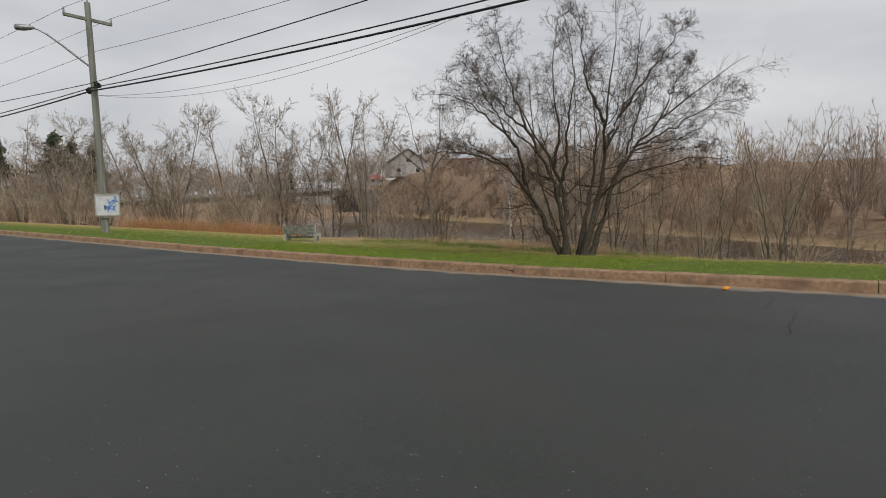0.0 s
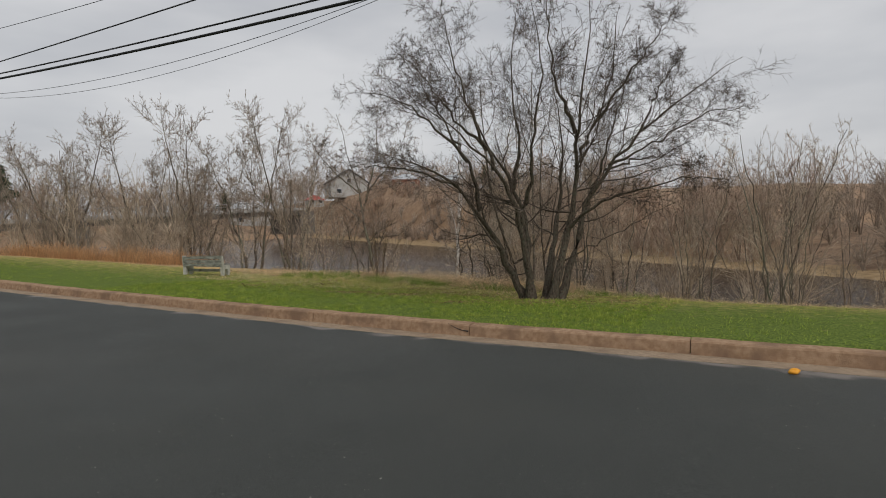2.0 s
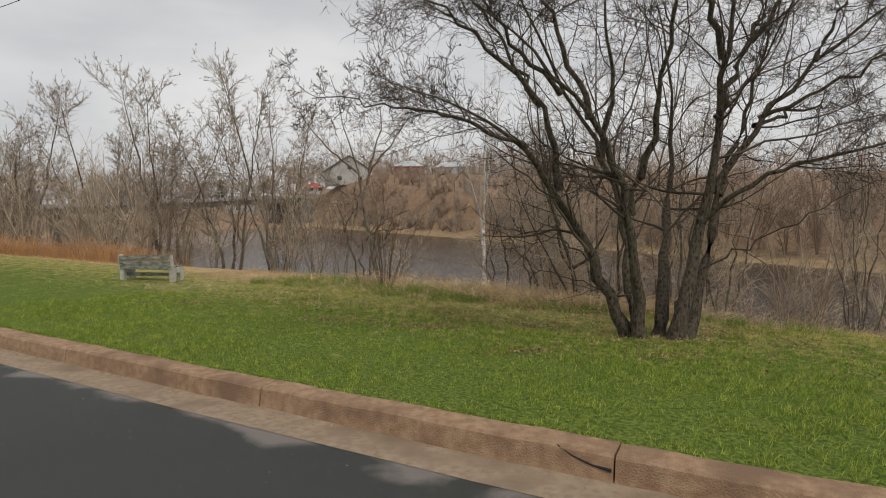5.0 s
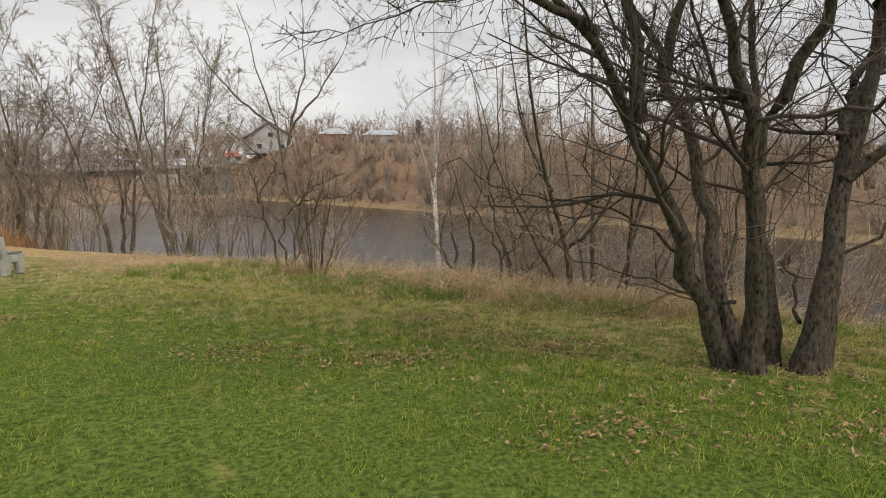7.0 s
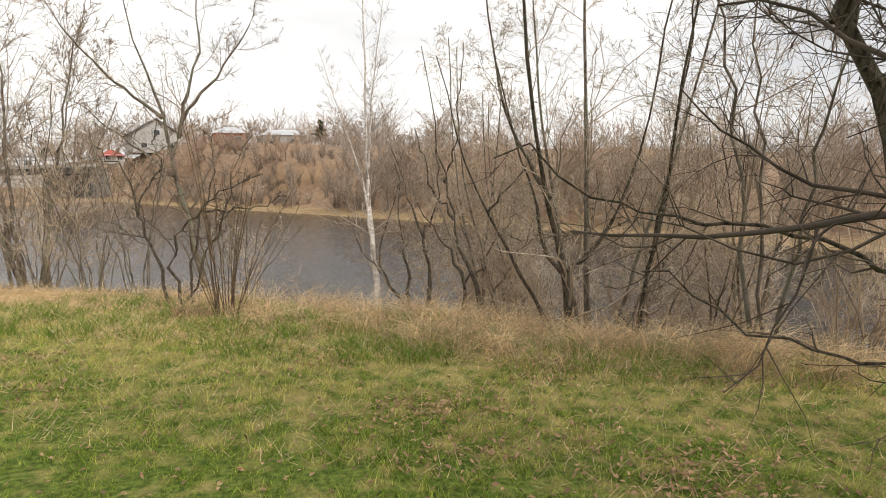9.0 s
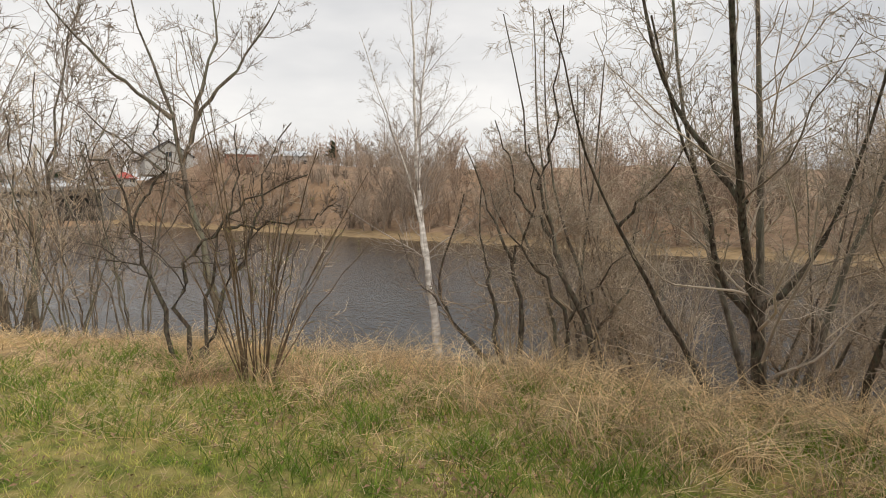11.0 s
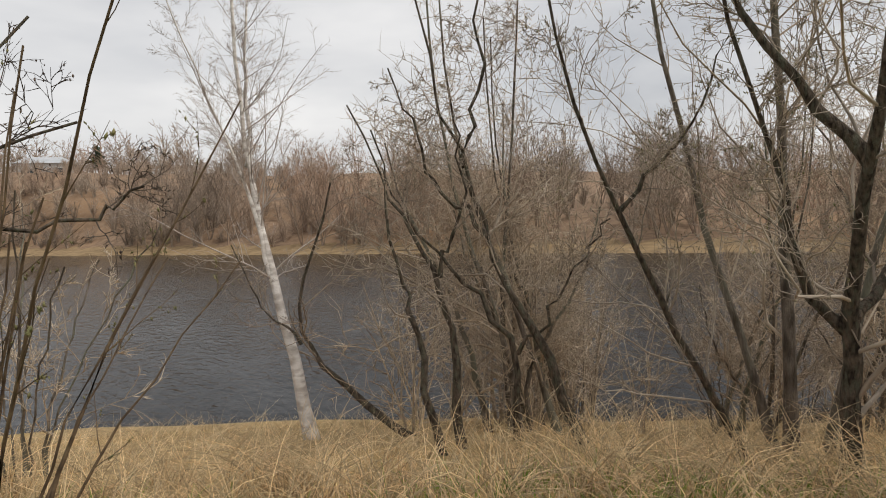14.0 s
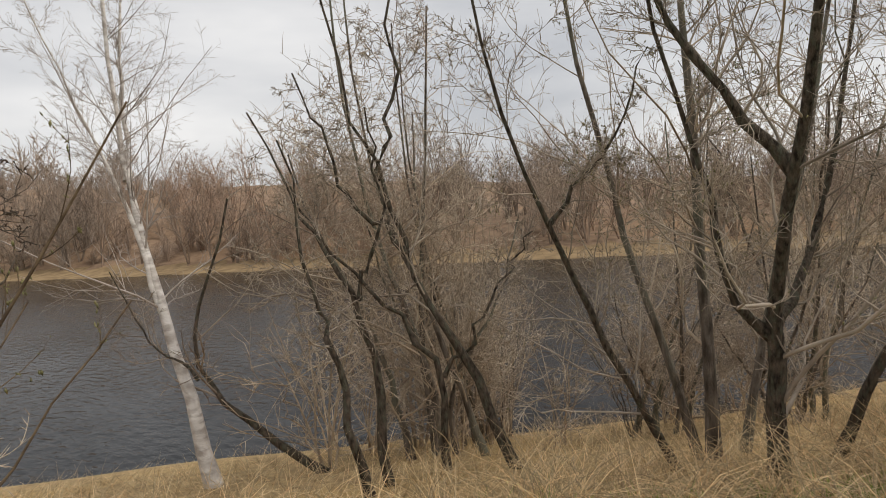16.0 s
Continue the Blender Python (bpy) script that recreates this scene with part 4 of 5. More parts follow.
# kinds of bank tree and shrub, built once and copied
def bank_tree(seed, height, stems, spread, name, label, warm=False, r=0.05, n1=9, n2=6, n3=4, wide=1.0, rmin=0.0040):
    g = np.random.default_rng(seed)
    made = []
    for i in range(stems):
        a = 2 * math.pi * (i / stems) + g.uniform(0, 1.2)
        lean = spread * g.uniform(0.5, 1.2)
        h = height * g.uniform(0.75, 1.05)
        foot = 0.12 * (stems > 1)
        via = [(math.cos(a) * (foot + lean * q ** 1.3), math.sin(a) * (foot + lean * q ** 1.3), h * q) for q in (0.25, 0.5, 0.75, 1.0)]
        made.append(stem_path(g, (math.cos(a) * foot, math.sin(a) * foot, -0.15), via, r * g.uniform(0.7, 1.1), 0.006, 14, 0.006 * height))
    return tree_thing(name, label, "tree" if height > 3.4 else "shrub", (0, 0, -90), g, made,
                      [level(n1, 0.16, (20, 44 + 8 * wide), (0.22 * wide, 0.44 * wide), 0.42, 6, 0.13, 0.06, 4), level(n2, 0.1, (24, 58), (0.28, 0.56), 0.5, 4, 0.17, 0.05, 3),
                       level(n3, 0.08, (25, 60), (0.3, 0.6), 0.65, 2, 0.17, 0.04, 3)], M_GREYBARK, M_TWIG_WARM if warm else M_TWIG, rmin=rmin)


def copies(kinds, spots, group):
    """Puts copies of the kinds at (x, y, turn, scale); the patterns themselves stand at the first spots."""
    used = set()
    for i, (x, y, turn, sc) in enumerate(spots):
        kind = kinds[i % len(kinds)]
        m = Matrix.Translation((x, y, ground(x, y) - 0.02)) @ Matrix.Rotation(radians(turn), 4, "Z") @ Matrix.Diagonal((sc, sc, sc, 1))
        if kind.name in used:
            ob = copy_thing(kind, Matrix.Identity(4))
            ob.matrix_basis = m
        else:
            used.add(kind.name)
            ob = kind
            ob.matrix_basis = m
        tagged(ob, group=group)


tall = [bank_tree(101, 6.2, 2, 0.7, "bank_tree", "bare grey tree on the riverbank with fine upright branches", False, 0.048, 18, 8, 4),
        bank_tree(102, 6.6, 3, 1.0, "bank_tree", "bare grey tree on the riverbank with fine upright branches", False, 0.042, 15, 8, 4),
        bank_tree(103, 5.6, 4, 1.3, "bank_tree", "bare grey tree on the riverbank with fine upright branches", True, 0.036, 13, 8, 4),
        bank_tree(104, 6.0, 1, 0.5, "bank_tree", "bare grey tree on the riverbank with fine upright branches", False, 0.06, 24, 8, 5, 1.25)]
low = [bank_tree(201, 2.6, 7, 0.9, "bank_shrub", "leafless brown shrub with many thin stems on the bank", False, 0.015, 7, 5, 3),
       bank_tree(202, 3.1, 6, 1.1, "bank_shrub", "leafless brown shrub with many thin stems on the bank", True, 0.016, 7, 5, 3),
       bank_tree(203, 2.1, 8, 1.0, "bank_shrub", "leafless brown shrub with many thin stems on the bank", True, 0.012, 6, 5, 3)]

prng = np.random.default_rng(77)
tall_spots = [(-3.6, 27.7, 40, 1.15), (5.6, 18.4, 120, 0.9), (9.0, 15.3, 0, 0.85), (-6.6, 31.5, 80, 0.9), (-10.5, 34.0, 200, 0.95)]
for s0 in np.arange(-16, 7, 2.3):
    x, y = xy(s0 + prng.uniform(-0.7, 0.7), prng.uniform(19.2, 23.2))
    tall_spots.append((x, y, prng.uniform(0, 360), prng.uniform(0.62, 0.95)))
copies(tall, tall_spots, "trees along the near bank")
upstream = [bank_tree(105, 6.0, 4, 1.7, "bank_tree", "rounded bare grey tree upstream along the riverbank", False, 0.070, 13, 9, 5, 1.15, 0.0068),
            bank_tree(106, 6.2, 3, 1.6, "bank_tree", "rounded bare grey tree upstream along the riverbank", False, 0.070, 16, 9, 5, 1.15, 0.0068)]
up_spots = []
for s0 in np.arange(21, 62, 3.1):
    x, y = xy(s0 + prng.uniform(-1, 1), prng.uniform(20.3, 24.2))
    up_spots.append((x, y, prng.uniform(0, 360), prng.uniform(1.15, 1.55)))
copies(upstream, up_spots, "rounded trees upstream")
low_spots = [(-1.2, 24.6, 70, 1.0), (-2.0, 25.2, 0, 0.95), (0.4, 24.0, 130, 0.9), (8.9, 14.6, 0, 0.95), (7.6, 16.4, 90, 0.9), (-2.9, 25.9, 160, 0.9)]
for s0 in np.arange(17, 46, 1.9):
    x, y = xy(s0 + prng.uniform(-0.6, 0.6), prng.uniform(19.6, 24.0))
    low_spots.append((x, y, prng.uniform(0, 360), prng.uniform(0.8, 1.35)))
for s0 in np.arange(-14, 8.2, 1.3):
    x, y = xy(s0 + prng.uniform(-0.5, 0.5), prng.uniform(18.9, 23.8))
    low_spots.append((x, y, prng.uniform(0, 360), prng.uniform(0.7, 1.25)))
copies(low, low_spots, "shrubs along the near bank")


# ---- far woods: one mass of many bare trees ----
def far_kind(seed, stems, h, n1, n2, rmin, slim=False, r0=0.05, wig=0.14, n3=0, ang=(20, 58)):
    g = np.random.default_rng(seed)
    made = []
    for i in range(stems):
        a, lean = g.uniform(0, 6.28), g.uniform(0.08, 0.3) * h
        made.append(stem_path(g, (0, 0, -0.3), [(math.cos(a) * lean * 0.3, math.sin(a) * lean * 0.3, h * 0.4), (math.cos(a) * lean, math.sin(a) * lean, h * g.uniform(0.6, 1))],
                              r0, r0 * 0.3, 4, 0.016 * h))
    P, R = np.stack([m[0] for m in made]), np.stack([m[1] for m in made])
    out = [tubes(P, R, 3)]
    for n, lo, ratio, k in ((n1, 0.15, (0.2, 0.5), 1 if slim else 2), (n2, 0.1, (0.28, 0.6), 1), (n3, 0.1, (0.35, 0.7), 1)):
        if not n:
            continue
        S, D, L, rad = offshoots(g, P, R, n, lo, ang, ratio, 0.6)
        P, R = lines(g, S, D, L, np.maximum(rad, rmin), k if wig < 0.2 else k + 2, wig, 0.06 if wig < 0.2 else 0.02, 0.6)
        R = np.maximum(R, rmin * 0.7)
        out.append(tubes(P, R, 3, k == 1 or slim))
    return merge(out)


def scatter(kinds, spots):
    out = []
    for i, (x, y, z, turn, sx, sz) in enumerate(spots):
        V, F = kinds[i % len(kinds)]
        c, s = math.cos(turn), math.sin(turn)
        W = np.stack([(V[:, 0] * c - V[:, 1] * s) * sx + x, (V[:, 0] * s + V[:, 1] * c) * sx + y, V[:, 2] * sz + z], 1)
        out.append((W, F))
    return merge(out)


def far_xy(d, along):
    """A place d metres past the far shore, and along it to the north."""
    return FAR_N[0] * (FAR_C + d) - FAR_N[1] * along, FAR_N[1] * (FAR_C + d) + FAR_N[0] * along


wood_kinds = [far_kind(301 + i, 4, 7.0, 10, 8, 0.0125) for i in range(6)]
brush_kinds = [far_kind(351 + i, 8, 2.6, 6, 5, 0.009, True) for i in range(5)]
wrng = np.random.default_rng(303)
spots = []
for _ in range(420):
    al = wrng.uniform(-75, 68)
    d = 3.2 + 30 * wrng.random() ** 1.7
    x, y = far_xy(d, al)
    hz_ = np.interp(al, [-75, -30, 0, 20, 45, 68], [1.05, 0.9, 0.85, 1.05, 1.15, 0.8]) * wrng.uniform(0.65, 1.2)
    spots.append((x, y, ground(x, y), wrng.uniform(0, 6.28), wrng.uniform(0.8, 1.4), hz_))
V, F = scatter(wood_kinds, spots)
tagged(put("far_woods", mesh_of("far_woods", V, F), M_FARTWIG), "dense leafless brown woods on the far bank", "woods", kind="stuff")
spots = []
for _ in range(270):
    al = wrng.uniform(-70, 130)
    d = 2.8 + 22 * wrng.random() ** 1.2
    if al > 60 and 24 < d:
        continue
    x, y = far_xy(d, al)
    spots.append((x, y, ground(x, y), wrng.uniform(0, 6.28), wrng.uniform(0.8, 1.5), wrng.uniform(0.45, 1.15)))
for _ in range(170):
    x, y = far_xy(2.8 + 11 * wrng.random(), wrng.uniform(35, 125))
    spots.append((x, y, ground(x, y), wrng.uniform(0, 6.28), wrng.uniform(0.9, 1.6), wrng.uniform(0.6, 1.3)))
for _ in range(110):
    x, y = far_xy(14 + 30 * wrng.random(), wrng.uniform(62, 128))
    spots.append((x, y, ground(x, y), wrng.uniform(0, 6.28), wrng.uniform(1.0, 1.7), wrng.uniform(0.6, 1.2)))
V, F = scatter(brush_kinds, spots)
tagged(put("far_brush", mesh_of("far_brush", V, F), M_FARTWIG), "low brown brush covering the far bank", "brush", kind="stuff")
# woods upstream, past the bridge and behind the houses
spots = []
for _ in range(280):
    b, r = radians(wrng.uniform(-22, 52)), wrng.uniform(165, 230)
    x, y = -r * math.sin(b), r * math.cos(b)
    spots.append((x, y, max(ground(x, y), 0), wrng.uniform(0, 6.28), wrng.uniform(1.6, 2.6), wrng.uniform(1.2, 1.9)))
V, F = scatter([far_kind(321 + i, 4, 7.0, 7, 5, 0.028) for i in range(4)], spots)
tagged(put("upstream_woods", mesh_of("upstream_woods", V, F), M_FARTWIG), "distant leafless woods beyond the bridge", "woods", kind="stuff")


# thickets on the near bank, upstream and downstream of the gap in the trees
thicket_kinds = [far_kind(381 + i, 8, 4.6, 8, 6, 0.0046, False, 0.026) for i in range(5)]
spots = []
for _ in range(55):
    x, y = xy(25 + 50 * wrng.random(), wrng.uniform(19.8, 24.2))
    spots.append((x, y, ground(x, y), wrng.uniform(0, 6.28), wrng.uniform(0.8, 1.5), wrng.uniform(0.7, 1.4)))
for _ in range(26):
    x, y = xy(wrng.uniform(-28, 4.0), wrng.uniform(20.2, 24.0))
    spots.append((x, y, ground(x, y), wrng.uniform(0, 6.28), wrng.uniform(0.6, 1.0), wrng.uniform(0.55, 1.0)))
V, F = scatter(thicket_kinds, spots)
tangle_kinds = [far_kind(391 + i, 5, 2.0, 8, 5, 0.0032, False, 0.013, 0.24) for i in range(5)]
spots2 = []
trng = np.random.default_rng(305)
for q in range(20):
    x, y = xy(trng.uniform(3.5, 10.2) if q < 12 else trng.uniform(8.4, 10.4), trng.uniform(21.0, 24.0))
    spots2.append((x, y, ground(x, y), trng.uniform(0, 6.28), trng.uniform(0.9, 1.6), trng.uniform(0.6, 1.5)))
V2, F2 = scatter(tangle_kinds, spots2)
tagged(put("bank_tangle", mesh_of("bank_tangle", V2, F2), M_TWIG_WARM), "fine pale tangled twigs low on the bank", "thicket", kind="stuff")
tagged(put("bank_thicket", mesh_of("bank_thicket", V, F), M_TWIG_WARM), "dense leafless brown thicket on the near bank", "thicket", kind="stuff")


# ---- grass ----
def blades(rng, x, y, h, w, lean, curl, k=2):
    """Tapered blades as thin three-sided spikes."""
    b = len(x)
    a = rng.uniform(0, 2 * math.pi, b)
    P0 = np.stack([x, y, land(x, y) - 0.01], 1)
    le = rng.uniform(0.2, 1.0, b) * lean
    D = np.stack([np.cos(a) * le, np.sin(a) * le, np.ones(b)], 1)
    pts = [P0]
    d = D / np.linalg.norm(D, axis=1, keepdims=True)
    for i in range(k):
        pts.append(pts[-1] + d * (h / k)[:, None])
        d = d + np.stack([np.cos(a), np.sin(a), -0.35 * np.ones(b)], 1) * (curl * rng.uniform(0.2, 1.2, b))[:, None]
        d /= np.linalg.norm(d, axis=1, keepdims=True)
    P = np.stack(pts, 1)
    R = w * np.linspace(1, 0.15, k + 1)[None, :] * rng.uniform(0.6, 1.2, (b, 1))
    return tubes(P, R, 3, True)


def field(rng, count, s_lo, s_hi, n_lo, n_hi):
    return xy(rng.uniform(s_lo, s_hi, count), rng.uniform(n_lo, n_hi, count))


grng = np.random.default_rng(401)
lawn_sets = []
for tufts, per, s_lo, s_hi, n_lo, n_hi in ((9000, 13, 3, 15, 10.42, 17.8), (1500, 9, -8, 4, 10.42, 17.6), (1400, 9, 15, 32, 10.42, 17.6)):
    cx, cy = field(grng, tufts, s_lo, s_hi, n_lo, n_hi)
    big = np.clip(0.5 + 0.55 * wavy(2.3 * cx, 2.3 * cy) + grng.normal(0, 0.25, tufts), 0.1, 1.5)
    x, y = cx.repeat(per) + grng.normal(0, 0.045, tufts * per), cy.repeat(per) + grng.normal(0, 0.045, tufts * per)
    h = (0.028 + 0.055 * big).repeat(per) * grng.uniform(0.6, 1.3, len(x))
    lawn_sets.append(blades(grng, x, y, h, 0.0036, 1.1, 0.0, 1))
V, F = merge(lawn_sets)
tagged(put("lawn_grass", mesh_of("lawn_grass", V, F), M_GRASS), "short green spring grass with straw patches", "grass", kind="stuff")

x, y = field(grng, 20000, -2, 18, 16.4, 19.2)
x4, y4 = field(grng, 1500, 3, 13, 17.5, 19.4)
clump = grng.integers(0, 130, 3200)
c5x, c5y = field(grng, 130, 3, 14, 17.3, 19.6)
x5, y5 = c5x[clump] + grng.normal(0, 0.07, 3200), c5y[clump] + grng.normal(0, 0.07, 3200)
clump = grng.integers(0, 120, 2600)
c6x, c6y = field(grng, 120, 5.0, 9.8, 16.6, 18.6)
x6, y6 = c6x[clump] + grng.normal(0, 0.08, 2600), c6y[clump] + grng.normal(0, 0.08, 2600)
x2, y2 = field(grng, 9000, 2, 18, 18.8, 23.6)
x3, y3 = field(grng, 15000, 5, 17, 14.2, 18.2)
V, F = merge([blades(grng, x, y, grng.uniform(0.08, 0.34, len(x)), 0.0030, 4.5, 0.25, 2), blades(grng, x2, y2, grng.uniform(0.12, 0.45, len(x2)), 0.0030, 1.8, 0.8, 2),
              blades(grng, x3, y3, grng.uniform(0.05, 0.16, len(x3)), 0.0024, 3.0, 0.0, 1),
              blades(grng, x4, y4, grng.uniform(0.3, 0.75, len(x4)), 0.0032, 0.7, 0.6, 3),
              blades(grng, x6, y6, grng.uniform(0.25, 0.75, len(x6)), 0.0032, 0.8, 0.9, 4),
              blades(grng, x5, y5, grng.uniform(0.25, 0.7, len(x5)), 0.0034, 0.9, 1.1, 4)])
tagged(put("dry_grass", mesh_of("dry_grass", V, F), M_STRAW), "tangled straw-coloured dry grass along the bank edge", "grass", kind="stuff")
clump = grng.integers(0, 330, 9000)
cgx, cgy = field(grng, 330, 3.5, 15, 16.2, 18.6)
x, y = cgx[clump] + grng.normal(0, 0.10, 9000), cgy[clump] + grng.normal(0, 0.08, 9000)
V, F = blades(grng, x, y, grng.uniform(0.10, 0.26, len(x)), 0.0034, 0.7, 0.4, 3)
tagged(put("green_tuft", mesh_of("green_tuft", V, F), M_TUFT), "fresh green tufts among the dry grass", "grass", kind="stuff")
clump = grng.integers(0, 110, 8000)
crx, cry = field(grng, 110, 22.5, 37, 17.9, 20.2)
x, y = crx[clump] + grng.normal(0, 0.32, 8000), cry[clump] + grng.normal(0, 0.28, 8000)
V, F = blades(grng, x, y, grng.uniform(0.45, 1.0, 110)[clump] * grng.uniform(0.5, 1.25, len(x)), 0.005, 0.5, 0.3, 2)
tagged(put("rust_reed", mesh_of("rust_reed", V, F), M_REED), "rust-coloured reed grass behind the bench", "grass", kind="stuff")


# fallen leaves
def leaf_litter(rng, x, y, size):
    b = len(x)
    c = np.stack([x, y, land(x, y) + 0.022], 1)
    a, t = rng.uniform(0, 6.28, b), rng.normal(size=(b, 3)) * 0.35
    e1 = np.stack([np.cos(a), np.sin(a), t[:, 0]], 1) * (size * rng.uniform(0.6, 1.3, b))[:, None]
    e2 = np.stack([-np.sin(a), np.cos(a), t[:, 1]], 1) * (size * 0.5 * rng.uniform(0.6, 1.2, b))[:, None]
    up = np.stack([np.zeros(b), np.zeros(b), size * 0.25 * np.ones(b)], 1)
    V = np.stack([c - e1, c + e2 + up, c + e1, c - e2 + up, c], 1).reshape(-1, 3)
    f = np.array([[0, 4, 1], [4, 2, 1], [4, 3, 2], [0, 3, 4]])
    return V, (f[None] + 5 * np.arange(b)[:, None, None]).reshape(-1, 3)


lx, ly = TX + grng.normal(0, 0.9, 900), TY + grng.normal(0, 0.8, 900)
l2x, l2y = field(grng, 4200, 3, 14, 12.5, 19)
l4x, l4y = [], []
for cx, cy, k in ((1.2, 17.6, 260), (2.2, 16.2, 300), (0.7, 19.0, 160), (-0.6, 16.4, 200), (1.6, 14.2, 220), (2.6, 18.2, 200)):
    l4x.append(cx + grng.normal(0, 0.32, k))
    l4y.append(cy + grng.normal(0, 0.2, k))
for cx, cy in zip(*field(grng, 34, 4, 13, 13.0, 18.4)):
    l4x.append(cx + grng.normal(0, 0.26, 110))
    l4y.append(cy + grng.normal(0, 0.17, 110))
l3x, l3y = field(grng, 60, 2, 12, 9.95, 10.2)
V, F = leaf_litter(grng, np.concatenate([lx, l2x, l3x, *l4x]), np.concatenate([ly, l2y, l3y, *l4y]), 0.020)
tagged(put("leaf_litter", mesh_of("leaf_litter", V, F), M_LEAF, smooth=False), "scattered brown fallen leaves", "leaves", kind="stuff")


# ---- bench ----
def bench(x, y, turn):
    top = tagged(new("park_bench"), "weathered grey park bench with pale concrete ends", "bench")
    top.matrix_basis = pose(x, y, ground(x, y) - 0.02, 0, 0, turn)
    end_outline = [(-0.10, 0.0), (-0.10, 0.30), (-0.16, 0.80), (-0.06, 0.82), (0.0, 0.42), (0.42, 0.42), (0.44, 0.36), (0.40, 0.0), (0.26, 0.0), (0.24, 0.26), (0.05, 0.26), (0.04, 0.0)]
    for ex in (-0.83, 0.83):
        bm = prism(end_outline, 0.13, 0.012)
        bmesh.ops.rotate(bm, verts=bm.verts[:], cent=(0, 0, 0), matrix=Matrix.Rotation(radians(90), 3, "Z"))
        bmesh.ops.translate(bm, verts=bm.verts[:], vec=(ex, 0, 0))
        part("bench_end", bm, M_BENCHEND, top, "pale cast-concrete end")
    for i, (by, bz) in enumerate(((-0.125, 0.74), (-0.105, 0.58), (-0.088, 0.44))):
        bm = box((1.7, 0.045, 0.125), (0, by - 0.02, bz), 0.008)
        bmesh.ops.rotate(bm, verts=bm.verts[:], cent=(0, by, bz), matrix=Matrix.Rotation(radians((-1.2, 0.5, 1.0)[i]), 3, "Y"))
        part("back_slat", bm, M_BENCHWOOD, top, "split grey board")
    for sy in (0.05, 0.20, 0.35):
        part("seat_slat", box((1.72, 0.12, 0.045), (0, sy, 0.445), 0.008), M_BENCHWOOD, top)
    part("rail", box((1.6, 0.05, 0.10), (0, 0.1, 0.21), 0.006), M_BENCHWOOD, top)
    return top


seat = bench(-5.62, 22.4, U_TURN + 198)
seat.scale = (0.80, 0.80, 0.80)


# ---- utility pole, sign, street lamp arm, cables ----
PX, PY = -15.0, 25.3
PZ = ground(PX, PY)
DU, DN = np.array([*U, 0.0]), np.array([*N, 0.0])


def single(points, r, sides=6, r1=None):
    P = np.array(points, float)[None]
    R = np.linspace(r, r if r1 is None else r1, len(points))[None]
    return tubes(P, R, sides)


pole = tagged(new("utility_pole"), "grey-green wooden utility pole with a crossarm beside the road", "utility pole")
pole.location = (PX, PY, PZ)
put("pole_shaft", mesh_of("pole_shaft", *single([(0, 0, -0.3), (-0.02, 0, 2.5), (-0.06, 0, 6), (-0.12, 0, 9.9)], 0.17, 12, 0.115)), M_POLE, pole)
ARM_Z = 9.2
part("crossarm", box((0.12, 1.95, 0.13), (-0.12, 0, ARM_Z), 0.01, turn=U_TURN), M_POLE, pole, "weathered timber crossarm")
for q in (-0.95, 0.0, 0.95):
    bm = bmesh.new()
    bmesh.ops.create_cone(bm, cap_ends=True, segments=10, radius1=0.045, radius2=0.03, depth=0.22,
                          matrix=Matrix.Translation((-0.12 + q * N[0], q * N[1], (ARM_Z + 0.17) if q else 9.98)))
    part("insulator", bm, M_METAL, pole)
for z_, q in ((6.3, -0.35), (6.15, 0.55)):
    c = DU * q
    pts = [(c[0] * (0.6 + 0.4 * t) - 0.07, c[1] * (0.6 + 0.4 * t) + 0.05, z_ + 0.05 + 0.1 * t) for t in (0, 0.4, 0.7, 1)]
    v, f = tubes(np.array(pts)[None], np.array([[0.05, 0.15, 0.15, 0.05]]), 10)
    put("cable_closure", mesh_of("cable_closure", v, f), M_WIRE, pole, "black cable splice closure")
lamp = tagged(new("street_lamp"), "grey curved street lamp arm fixed to the pole", "street lamp")
lamp.location = (PX, PY, PZ)
LD = -0.9 * DN + 0.45 * DU
LD /= np.linalg.norm(LD)
put("lamp_arm", mesh_of("lamp_arm", *single([(LD[0] * d, LD[1] * d, z_) for d, z_ in ((0.1, 7.15), (0.55, 7.52), (1.1, 7.98), (1.62, 8.38), (1.95, 8.55), (2.18, 8.58))], 0.045, 8, 0.03)), M_METAL, lamp)
v, f = tubes(np.array([[(LD[0] * d, LD[1] * d, z_) for d, z_ in ((2.03, 8.58), (2.18, 8.58), (2.43, 8.55), (2.68, 8.55), (2.73, 8.56))]]), np.array([[0.04, 0.10, 0.13, 0.12, 0.03]]), 10)
put("lamp_head", mesh_of("lamp_head", v, f), M_METAL, lamp, "flat cobra-head lamp housing")

sign = tagged(new("pole_sign"), "white square sign with a blue emblem nailed to the pole", "sign")
to_eye = math.degrees(math.atan2(-PY, -PX))
SR = np.array([-math.sin(radians(to_eye)), math.cos(radians(to_eye))]) * 0.14
sign.matrix_basis = pose(PX + 0.2 * math.cos(radians(to_eye)) + SR[0], PY + 0.2 * math.sin(radians(to_eye)) + SR[1], PZ + 1.22, 0, 0, to_eye + 90)
part("board", box((0.90, 0.03, 0.90), (0, 0, 0), 0.008), M_WHITE, sign)
